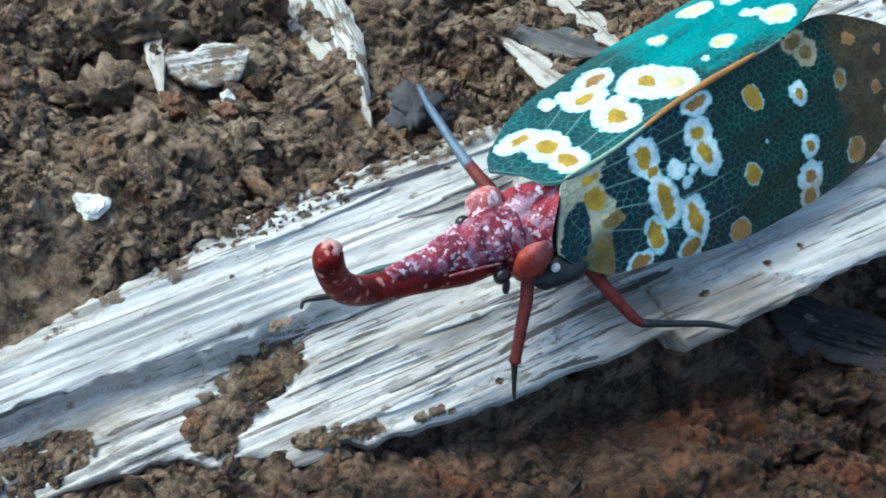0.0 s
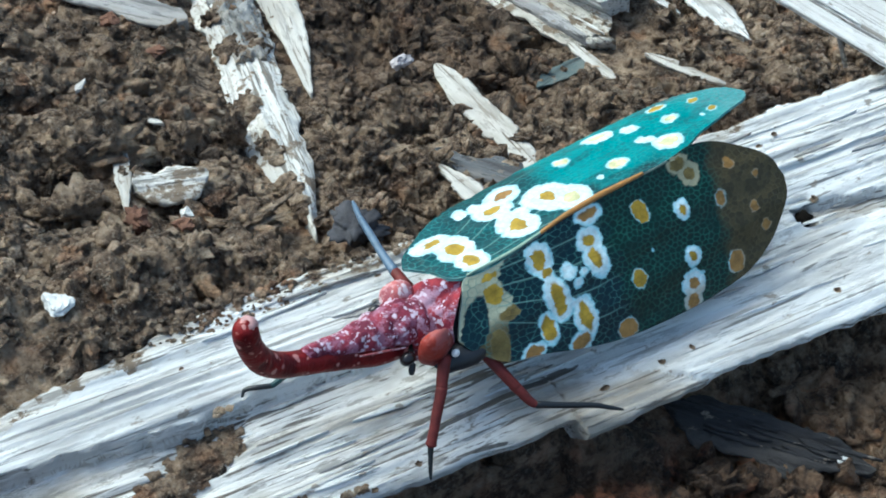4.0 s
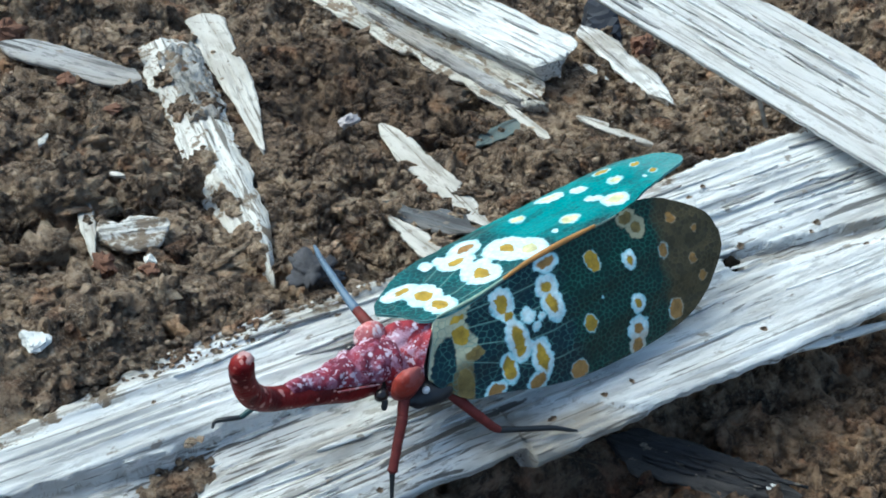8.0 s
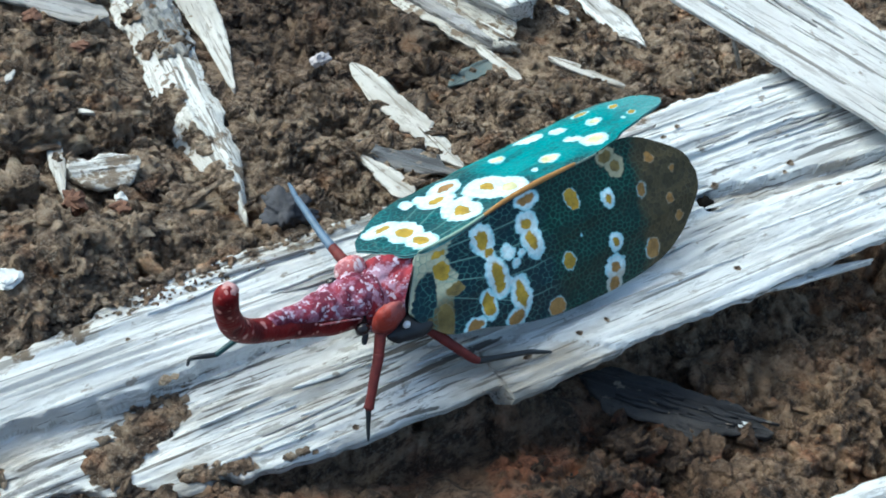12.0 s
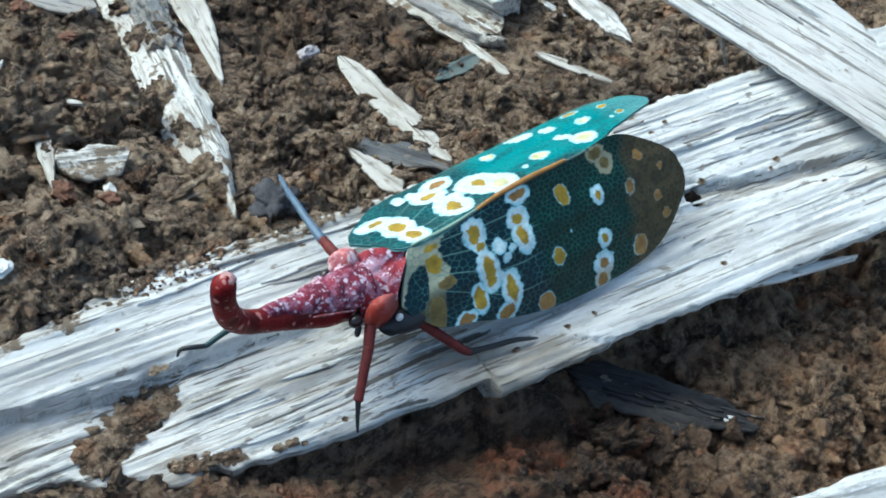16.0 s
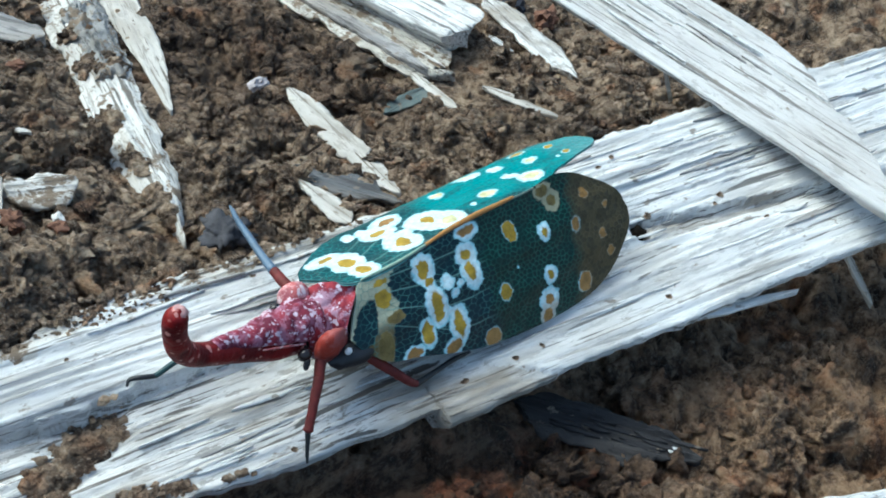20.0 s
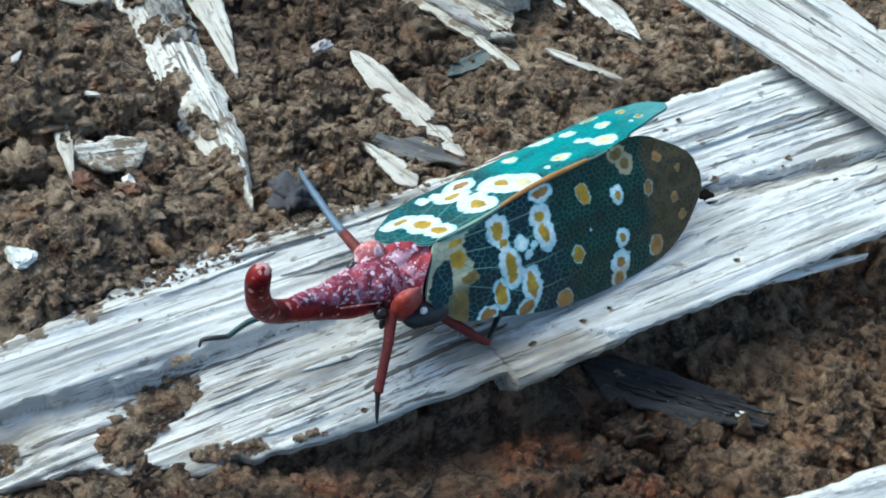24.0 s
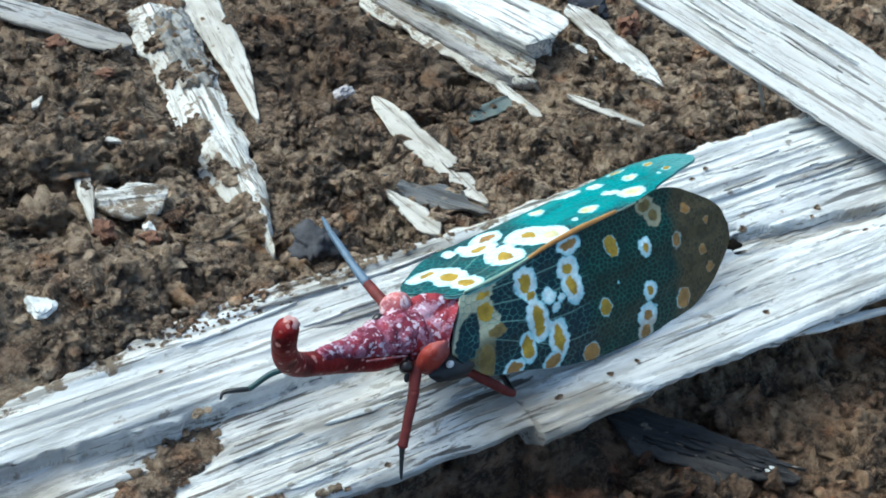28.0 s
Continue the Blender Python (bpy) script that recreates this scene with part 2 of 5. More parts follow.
    grit = s.mix(0.5, fine, s.noise(pos, 900.0, 4, 0.7), "ADD")
    return s.bump(grit, 1.0, 0.0014).mat


soil = soil_material()


def plain(name, colour, rough=0.5, vary=0.35, scale=900.0, spec=0.5):
    s = Shade(name, rough)
    n = s.noise(s.where(), scale, 3, 0.6)
    s.colour(s.mix(s.ramp(n, (0.35, vary), (0.65, 0.0)), colour, tuple(k * 0.45 for k in colour)))
    s.b.inputs["Specular IOR Level"].default_value = spec
    return s.bump(n, 0.25, 0.0001).mat


def specked(name, base, deep, speck, amount, scale=1500.0, rough=0.45, veil=0.0, haze=(0.5, 0.45, 0.52)):
    """Waxy skin: blotches of two reds, a patchy veil of wax and uneven pale flecks."""
    s = Shade(name, rough)
    pos = s.where()
    bent = s.mix(0.0005, pos, s.node("ShaderNodeTexNoise", Vector=pos, Scale=1400.0, Detail=3.0).outputs[1], "ADD")
    n = s.noise(pos, scale * 0.4, 4, 0.65)
    c = s.mix(s.ramp(n, (0.42, 0.0), (0.58, 1.0)), deep, base)
    c = s.mix(s.ramp(s.noise(bent, scale * 0.5, 4, 0.7), (0.5, 0.0), (0.58, veil)), c, haze)
    if veil > 0.5:
        c = s.mix(s.ramp(s.noise(bent, scale * 0.9, 3, 0.6), (0.62 - 0.1 * amount, 0), (0.65 - 0.1 * amount, 0.85)), c, speck)
        amount *= 0.4
    for size, part_of in ((0.9, amount), (1.7, amount * 0.8)):
        v = s.node("ShaderNodeTexVoronoi", Vector=bent, Scale=scale * size)
        pick = s.ramp(s.node("ShaderNodeSeparateColor", Color=v.outputs["Color"]).outputs[0], (1 - part_of - 0.02, 0), (1 - part_of + 0.02, 1))
        dot = s.ramp(v.outputs["Distance"], (0.26, 1), (0.42, 0))
        c = s.mix(s.mix(1.0, pick, dot, "MULTIPLY"), c, speck)
    s.colour(c)
    s.b.inputs["Specular IOR Level"].default_value = 0.22
    return s.bump(n, 0.8, 0.0003).mat


snout_red = specked("red_snout", (0.185, 0.007, 0.009), (0.085, 0.003, 0.006), (0.5, 0.22, 0.2), 0.22, 1500.0, 0.5)
head_pink = specked("dusted_head", (0.25, 0.034, 0.06), (0.12, 0.018, 0.04), (0.6, 0.5, 0.6), 0.42, 1900.0, 0.75, 0.65, (0.36, 0.17, 0.25))
pronotum_red = specked("dusted_pronotum", (0.3, 0.035, 0.05), (0.16, 0.02, 0.04), (0.58, 0.5, 0.6), 0.34, 1700.0, 0.75, 0.75, (0.42, 0.28, 0.38))
lobe_orange = specked("orange_lobe", (0.3, 0.04, 0.028), (0.12, 0.012, 0.012), (0.55, 0.36, 0.36), 0.1, 900.0, 0.55, 0.45, (0.36, 0.14, 0.14))
lobe_pink = specked("pink_lobe", (0.48, 0.13, 0.13), (0.28, 0.07, 0.09), (0.68, 0.55, 0.58), 0.25, 1400.0, 0.5, 0.7, (0.62, 0.4, 0.42))
slate = plain("slate_stone", (0.03, 0.035, 0.05), 0.7, 0.5, 400.0)
tip_pale = plain("pale_tip", (0.5, 0.28, 0.27), 0.5, 0.4, 1500.0)
leg_red = plain("red_leg", (0.155, 0.024, 0.022), 0.6, 0.8, 900.0, 0.3)
leg_black = plain("black_leg", (0.012, 0.014, 0.017), 0.4, 0.3)
leg_teal = plain("teal_leg", (0.012, 0.055, 0.06), 0.45, 0.4)
# near-black for the plug that paints the shade in the worm hole
hole_black = plain("hole_shade", (0.012, 0.01, 0.008), 0.95, 0.6, 1500.0, 0.1)
leg_blue = plain("blue_grey_leg", (0.10, 0.16, 0.24), 0.4, 0.4)
body_black = plain("black_underside", (0.014, 0.016, 0.022), 0.5, 0.4)
eye_black = plain("dark_eye", (0.02, 0.016, 0.018), 0.25, 0.3)
ridge_orange = plain("orange_wing_vein", (0.42, 0.2, 0.05), 0.45, 0.4)
pale_green = plain("pale_vein", (0.3, 0.42, 0.33), 0.5, 0.3)
white_wax = plain("white_wax", (0.75, 0.76, 0.78), 0.6, 0.2)
lavender = plain("lavender_stone", (0.5, 0.46, 0.47), 0.8, 0.5, 700.0)
slate_soil = plain("dark_earth", (0.085, 0.085, 0.095), 0.95, 0.7, 900.0, 0.2)
pebble_white = plain("white_pebble", (0.75, 0.75, 0.72), 0.6, 0.4, 500.0)
rust = plain("rusty_crumb", (0.21, 0.115, 0.08), 0.95, 0.6, 900.0, 0.1)


def wing_material():
    """The wing's pattern of cells, veins and spots is laid out on the mesh; grain and a soft gloss come on top."""
    s = Shade("patterned_wing", 0.4)
    col = s.node("ShaderNodeVertexColor")
    col.layer_name = "pattern"
    grain = s.noise(s.where(), 2600.0, 3, 0.6)
    c = s.mix(s.ramp(grain, (0.35, 0.3), (0.6, 0.0)), col.outputs[0], s.mix(1.0, col.outputs[0], (0.45, 0.45, 0.45), "MULTIPLY"))
    s.colour(c)
    s.b.inputs["Specular IOR Level"].default_value = 0.25
    return s.bump(grain, 0.3, 0.0001).mat


wing_skin = wing_material()


def angular(x, seed):
    """Broken-line noise in -1..1."""
    x = np.asarray(x, float)
    i = np.floor(x)
    f = np.clip((x - i) * 1.6 - 0.3, 0, 1)
    return (rnd(i, 0 * i, seed) * (1 - f) + rnd(i + 1, 0 * i, seed) * f) * 2 - 1


X0, X1 = -58.0, 92.0
SEATS = []


def plank_low(s):
    x = s + X0
    y = np.interp(x, (-58, -40, -33.5, -32, -29.8, -27, -25.4, -22.4, -18, -15, -10.6, -7, -4, -1, 0.6, 1.1, 1.4, 5, 11, 30, 92),
                  (-2.0, -2.2, -2.3, -3.6, -4.8, -6.0, -6.5, -6.8, -7.6, -8.0, -8.3, -8.5, -8.8, -8.9, -8.8, -9.0, -10.4, -10.5, -10.1, -10.2, -10.2))
    y = y + 0.1 * vn(x / 9, 0 * x, 2) + 0.13 * angular(x / 3.4, 3) + 0.1 * angular(x / 0.9, 4) + 0.5 * angular(x / 1.6, 8) * np.clip((-15 - x) / 6, 0, 1)
    return y


def plank_high(s):
    x = s + X0
    return 10.9 + 0.012 * x + 0.35 * vn(x / 7, 0 * x, 12) + 0.2 * angular(x / 1.7, 13) + 0.12 * angular(x / 0.6, 14) - np.where(x < -20, 0.13 * (-20 - x), 0)


# ---- the ground: one sheet, fine near the plank, coarse to the horizon ----
def ground_z(x, y):
    """Height of the bare earth in mm."""
    return (-6.6 - 0.22 * np.clip(x, -90, 90) - 0.2 * np.clip(y, 0, 90) - 2.0 * np.clip((-y - 6) / 6, 0, 1)
            + 2.6 * np.exp(-(((y - 15) / 5.5) ** 2)) * np.clip((8 - x) / 22, 0, 1)
            + 3.0 * np.clip((x - 22) / 14, 0, 1) * np.clip((-y - 8) / 5, 0, 1)
            - 2.5 * np.exp(-((x - 15) ** 2 / 500 + (y + 14) ** 2 / 60))
            - 5.0 * np.exp(-((x - 14) ** 2 / 70 + (y - 62) ** 2 / 160)))


def cobbled(x, y, cell, seed):
    """Broken lumps on a jittered lattice, 0..1, each with its own height and tilt."""
    gx, gy = np.floor(x / cell), np.floor(y / cell)
    top = np.zeros(np.shape(x))
    for i in (-1, 0, 1):
        for j in (-1, 0, 1):
            kx, ky = gx + i, gy + j
            dx, dy = x - (kx + rnd(kx, ky, seed)) * cell, y - (ky + rnd(kx, ky, seed + 3)) * cell
            r = cell * (0.45 + 0.6 * rnd(kx, ky, seed + 5))
            turn = 6.28 * rnd(kx, ky, seed + 7)
            tilt = (dx * np.cos(turn) + dy * np.sin(turn)) / r
            d = np.maximum(np.abs(tilt), np.abs(dx * np.sin(turn) - dy * np.cos(turn)) / r * 1.15) * 0.6 + 0.4 * np.hypot(dx, dy) / r
            top = np.maximum(top, np.clip((1 - d) * 2.4, 0, 1) * (0.35 + 0.65 * rnd(kx, ky, seed + 9)) * (0.8 + 0.35 * tilt))
    return top


def relief(x, y):
    """Clods, crumbs and hollows of the earth, mm."""
    u, v = x + 1.3 * fbm(x / 2.6, y / 2.6, 51, 4), y + 1.3 * fbm(x / 2.6, y / 2.6, 55, 4)
    pits = np.clip(fbm(x / 6.5, y / 6.5, 61, 3) - 0.2, 0, 1)
    ridged = 1 - np.abs(fbm(u / 1.8, v / 1.8, 31, 3))
    return (1.8 * fbm(x / 15, y / 15, 3, 3) + 2.6 * cobbled(u, v, 6.5, 11) + 1.5 * cobbled(u, v, 3.1, 21) + 0.8 * cobbled(u, v, 1.4, 41)
            - 5.0 * pits + 0.7 * ridged + 0.4 * fbm(x / 0.9, y / 0.9, 71, 2) - 0.9)


def covered(x, y):
    return (y > plank_low(x - X0) + 0.4) & (y < plank_high(x - X0) - 0.2) & (x < X1) & (x > X0)


def bank(x, y, z):
    """The earth slopes down to the plank's upper edge and never stands over it."""
    d = plank_low(x - X0) - y
    z = np.where((d > -0.6) & (d < 9) & (x > X0) & (x < X1), np.minimum(z, np.interp(x, (-24, -9, 14, 32), (-5.0, -11.5, -11.5, -8.6)) + 0.5 * vn(x / 1.3, y / 1.3, 89) + 0.55 * np.clip(d, 0, 9)), z)
    d = y - plank_high(x - X0)
    near = (d > -0.3) & (d < 14) & (x > X0) & (x < X1)
    return np.where(near, np.minimum(z, 0.15 * (y - 11) - 0.9 + 0.42 * np.clip(d, 0, 14) + 0.5 * vn(x / 1.3, y / 1.3, 88)), z)


def seated(x, y, z):
    """The earth carries the pieces of wood that lie on it."""
    for a, b, w, steep in SEATS:
        ux, uy = b[0] - a[0], b[1] - a[1]
        t = np.clip(((x - a[0]) * ux + (y - a[1]) * uy) / (ux * ux + uy * uy), 0, 1)
        d = np.hypot(x - a[0] - t * ux, y - a[1] - t * uy)
        top = a[2] + (b[2] - a[2]) * t
        z = np.where(d < 0.5 * w + 3, np.minimum(z, top + 0.1 + 0.7 * np.clip(d - 0.5 * w, 0, 3)), z)
        low = top - 0.5 - steep * np.clip(d - 0.4 * w, 0, 99) + 0.5 * vn(x / 0.9, y / 0.9, 93)
        z = np.where(d < 0.4 * w + 6, np.maximum(z, low), z)
    return z


def on_seat(x, y):
    hit = np.zeros(np.shape(x), bool)
    for a, b, w, steep in SEATS:
        ux, uy = b[0] - a[0], b[1] - a[1]
        t = np.clip(((x - a[0]) * ux + (y - a[1]) * uy) / (ux * ux + uy * uy), 0.02, 0.98)
        hit |= np.hypot(x - a[0] - t * ux, y - a[1] - t * uy) < 0.42 * w
    return hit


def build_ground():
    far = np.geomspace(1, 5000, 16)
    xs = np.concatenate([-56 - far[::-1], np.arange(-56, 75, 0.3), np.arange(75, 150, 0.7), 150 + far])
    ys = np.concatenate([-42 - far[::-1], np.arange(-42, 70, 0.3), np.arange(70, 122, 0.6), 122 + far])
    x, y = np.meshgrid(xs, ys, indexing="ij")
    near = np.clip(1.2 - np.maximum(np.abs(x - 44) - 100, np.abs(y - 38) - 78) / 10, 0, 1)
    z = ground_z(x, y) + near * relief(x, y)
    z = seated(x, y, bank(x, y, z))
    z = np.where(covered(x, y), np.minimum(z, 0.15 * (y - 11) - 2.7 - 7 * np.exp(-(((x - 30) / 4) ** 2 + ((y - 0.5) / 3) ** 2))), z)
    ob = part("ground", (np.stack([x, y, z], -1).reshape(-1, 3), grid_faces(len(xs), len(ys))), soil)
    return tagged(ob, "crumbly brown earth, redder beside the plank", "ground", kind="structure")


def lump(n, m, seed, planes=9, rough=0.42):
    """An angular crumb: a ball cut by flat faces, roughened."""
    r = np.random.RandomState(seed)
    t = np.linspace(0, np.pi, n)[:, None]
    p = np.linspace(0, 2 * np.pi, m, endpoint=False)[None]
    d = np.stack([np.cos(t) + 0 * p, np.sin(t) * np.cos(p), np.sin(t) * np.sin(p)], -1)
    k = np.full(d.shape[:2], 1.25)
    for _ in range(planes):
        q = r.randn(3)
        q /= np.linalg.norm(q)
        k = np.minimum(k, r.uniform(0.6, 0.95) / np.maximum(d @ q, 1e-3))
    for i, j in ((0, 1), (1, 2), (2, 0)):
        k = k + 0.3 * rough * fbm(d[..., i] * 4.5 + seed, d[..., j] * 4.5 - seed, seed + 11 + i, 3)
    k = k * (1 + rough * fbm(d[..., 0] * 2.6 + d[..., 2] + seed, d[..., 1] * 2.6 - d[..., 2] * 1.3, seed, 3) + 0.5 * rough * fbm(d[..., 0] * 7 + d[..., 2] * 3, d[..., 1] * 7 - d[..., 2] * 5, seed + 3, 2))
    a = np.linalg.qr(r.randn(3, 3))[0]
    v = (d * k[..., None]).reshape(-1, 3) @ a * r.uniform(0.7, 1.25, 3)
    f = grid_faces(n, m, True)
    return v, (f if np.linalg.det(a) > 0 else f[:, ::-1])


def on_plank(x, y):
    return (y > plank_low(x - X0)) & (y < plank_high(x - X0) - 0.5) & (x > X0) & (x < X1)


def splinter_ball(seed):
    """A ragged crumb: twelve corners pushed in and out, twenty faces."""
    r = np.random.RandomState(seed)
    p = (1 + 5**0.5) / 2
    v = np.array([(-1, p, 0), (1, p, 0), (-1, -p, 0), (1, -p, 0), (0, -1, p), (0, 1, p), (0, -1, -p), (0, 1, -p), (p, 0, -1), (p, 0, 1), (-p, 0, -1), (-p, 0, 1)]) / 1.9
    f = np.array([(0, 11, 5), (0, 5, 1), (0, 1, 7), (0, 7, 10), (0, 10, 11), (1, 5, 9), (5, 11, 4), (11, 10, 2), (10, 7, 6), (7, 1, 8), (3, 9, 4), (3, 4, 2), (3, 2, 6), (3, 6, 8), (3, 8, 9), (4, 9, 5), (2, 4, 11), (6, 2, 10), (8, 6, 7), (9, 8, 1)])
    v = v * r.uniform(0.55, 1.35, (12, 1)) + r.uniform(-0.2, 0.2, (12, 3))
    return v * r.uniform(0.6, 1.3, 3) * (1, 1, 0.8), f


def build_crumbs():
    """Loose crumbs of earth that nobody could count."""
    r = np.random.RandomState(5)
    shapes = [splinter_ball(40 + k) for k in range(60)]
    n = 300000
    x, y = r.uniform(-50, 150, n), r.uniform(-34, 112, n)
    # thick round the plank, thinner far behind it, and in drifts
    d = np.hypot(x - 5, y - 5)
    keep = (r.rand(n) < 1.25 / (1 + (d / 52) ** 2)) & (r.rand(n) < 0.62 + 0.75 * vn(x / 5, y / 5, 401)) & ~on_plank(x, y) & (x > -48 + 0.25 * y) & (x < 62 + y)
    x, y, d = x[keep][:64000], y[keep][:64000], d[keep][:64000]
    size = np.minimum(0.23 * np.exp(r.randn(len(x)) * 0.6), 1.0) * (1 + d / 170)
    z = seated(x, y, bank(x, y, ground_z(x, y) + relief(x, y)))
    z = np.where(on_seat(x, y) & (r.rand(len(x)) < 0.9), z - 1.5, z)
    z = np.where(covered(x, y), np.minimum(z, 0.15 * (y - 11) - 2.9 - 0.8 * size), z) + 0.15 * size
    pick, turn = r.randint(0, len(shapes), len(x)), r.uniform(0, 6.28, len(x))
    verts, faces, count = [], [], 0
    for k, (v, f) in enumerate(shapes):
        m = pick == k
        c, s = np.cos(turn[m])[:, None], np.sin(turn[m])[:, None]
        q = np.stack([v[:, 0] * c - v[:, 1] * s, v[:, 0] * s + v[:, 1] * c, v[:, 2] + 0 * c], -1) * size[m][:, None, None]
        q = q + np.stack([x[m], y[m], z[m]], -1)[:, None]
        verts.append(q.reshape(-1, 3))
        faces.append((f[None] + (count + np.arange(m.sum()) * len(v))[:, None, None]).reshape(-1, 3))
        count += m.sum() * len(v)
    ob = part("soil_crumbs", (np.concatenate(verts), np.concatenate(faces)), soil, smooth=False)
    return tagged(ob, "loose brown soil crumbs scattered over the earth", "soil", kind="stuff")


# ---- wood ----
def board(length, low, high, thick, height, ns, nv, seed=0, rag=0.0):
    """A split board along x: its edges are functions of x, its upper face a function of x, y and the share across."""
    s = np.linspace(0, length, ns)[:, None]
    v = np.linspace(0, 1, nv)[None]
    lo, hi = low(s), high(s)
    y = lo + (hi - lo) * v
    z = height(s + 0 * v, y, v + 0 * s)
    # torn fibres at the first end
    x = s + rag * (0.5 + 0.35 * angular(v * 5.3, seed + 40) + 0.3 * angular(v * 17, seed + 41)) * np.clip(1 - s / length * 3, 0, 1) ** 2
    top = np.stack([x, y, z], -1)
    under = np.minimum(0.3 * (hi - lo), 2.2)
    wob = 0.25 * angular(s / 1.3, seed + 5) * np.clip((hi - lo) / 8, 0, 1)
    skirt_l = np.stack([x[:, :1], lo + under + wob, z[:, :1] - thick], -1)
    skirt_h = np.stack([x[:, -1:], hi - under + wob, z[:, -1:] - thick], -1)
    mid_l = np.stack([x[:, :1], lo + 0.1 * under + wob * 0.3, z[:, :1] - thick * 0.3], -1)
    mid_h = np.stack([x[:, -1:], hi - 0.1 * under + wob * 0.3, z[:, -1:] - thick * 0.3], -1)
    ring = np.concatenate([skirt_l, mid_l, top, mid_h, skirt_h], 1)
    m = ring.shape[1]
    f = grid_faces(ns, m, True).tolist()
    f += [list(range(m))[::-1], [(ns - 1) * m + k for k in range(m)]]
    return ring.reshape(-1, 3), f


def crisp(ob, nv):
    """Hard edges between a board's upper face and its sides."""
    m = nv + 4
    k = np.arange(len(ob.data.polygons)) % m
    ob.data.polygons.foreach_set("use_smooth", ((k >= 2) & (k < m - 3)).tolist())
    return ob


def grain(x, y, seed, depth=0.3, fine=0.7):
    """Relief of split wood: long grooves and ridges."""
    g = 0.45 * depth * fbm(x / 26, y / 1.7, seed, 3) + 0.5 * depth * fbm(x / 14, y / (0.55 * fine), seed + 9, 2)
    crack = np.clip(vn(x / 30, y / 0.9, seed + 17) - 0.55, 0, 1)
    return g - 1.3 * depth * crack


def flat_rot(x, y, z, yaw, pitch=0, roll=0):
    """The pose of a piece of wood, mm and degrees: roll round its length, pitch up along it."""
    return Matrix.Translation((x * MM, y * MM, z * MM)) @ pose(0, 0, 0, 0, 0, yaw) @ pose(0, 0, 0, 0, -pitch, 0) @ pose(0, 0, 0, roll, 0, 0)


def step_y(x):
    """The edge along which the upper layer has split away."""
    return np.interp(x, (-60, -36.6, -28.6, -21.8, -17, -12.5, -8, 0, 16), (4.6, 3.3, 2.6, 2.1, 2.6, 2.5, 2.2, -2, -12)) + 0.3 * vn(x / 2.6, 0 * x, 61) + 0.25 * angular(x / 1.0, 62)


def plank_top(s, y, v):
    x = s + X0
    z = 0.15 * (y - 11) + grain(x, y, 70, 0.36)
    # the missing layer, deepest at the broken end
    d = np.clip((step_y(x) - y) / 0.22, 0, 1)
    z = z - d * (0.25 + 1.25 * np.clip((-3 - x) / 8, 0, 1)) - d * 0.25 * grain(x, y, 170, 0.9)
    # knot pit with earth in it
    z = z - 0.7 * np.exp(-(((x + 26) / 3.8) ** 4 + ((y + 0.2 - 0.3 * (x + 26)) / 2.4) ** 4)) - 0.7 * np.exp(-(((x + 41) / 5) ** 4 + ((y - 0.2) / 2.4) ** 4))
    # worm hole beside the insect's wing tips, hollow under the body
    z = z - 6.5 * np.exp(-(((x - 29.9) / 0.85) ** 4 + ((y - 0.5) / 0.9) ** 4))
    g = 1.1 - 0.13 * (x - 29.6) - y + 0.35 * vn(x / 2.2, 0 * x, 66) + 0.2 * angular(x / 1.3, 67)
    z = z - 1.1 * np.clip(g / 0.2, 0, 1) * np.clip((3.0 - g) / 2.2, 0, 1) * np.clip((x - 29) / 1.5, 0, 1)
    z = z - 0.9 * np.exp(-(((x - 12) / 17) ** 4 + ((y + 2.2) / 5.5) ** 4))
    # rounded edges
    e = np.minimum(v, 1 - v)
    return z - 0.22 * (1 - np.clip(e / 0.02, 0, 1)) ** 2


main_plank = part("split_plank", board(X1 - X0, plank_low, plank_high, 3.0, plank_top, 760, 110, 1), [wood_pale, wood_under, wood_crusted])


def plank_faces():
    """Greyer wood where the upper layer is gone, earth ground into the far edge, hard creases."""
    me = main_plank.data
    crisp(main_plank, 110)
    n = len(me.polygons)
    c, up, soft = np.zeros(n * 3), np.zeros(n * 3), np.zeros(n, bool)
    me.polygons.foreach_get("center", c)
    me.polygons.foreach_get("normal", up)
    me.polygons.foreach_get("use_smooth", soft)
    x, y = c[0::3] / MM + X0, c[1::3] / MM
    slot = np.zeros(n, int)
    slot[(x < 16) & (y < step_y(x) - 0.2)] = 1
    ledge = 1.1 - 0.13 * (x - 29.6) - y
    slot[(x > 29) & (ledge > 0) & (ledge < 1.6)] = 1
    slot[y > plank_high(x - X0) - np.interp(x, (-30, 0, 25, 40), (1.5, 1.2, 0.5, 0.0)) - 0.7 * fbm(x / 2.5, y / 1.5, 505, 3)] = 2
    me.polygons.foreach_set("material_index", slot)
    me.polygons.foreach_set("use_smooth", soft & (up[2::3] >= 0.62))


plank_faces()
main_plank.location = (X0 * MM, 0, 0)
# added plug: its dark colour stands for the shade down the hole
part("hole_shade_plug", ellipsoid((30.0 - X0, 0.5, -3.0), (0.75, 0.8, 1.0), 14, 20, 0.2, 77), hole_black, main_plank, "dark plug that stands for the shade inside the worm hole")
tagged(main_plank, "bleached split wooden plank lying on the earth", "plank")


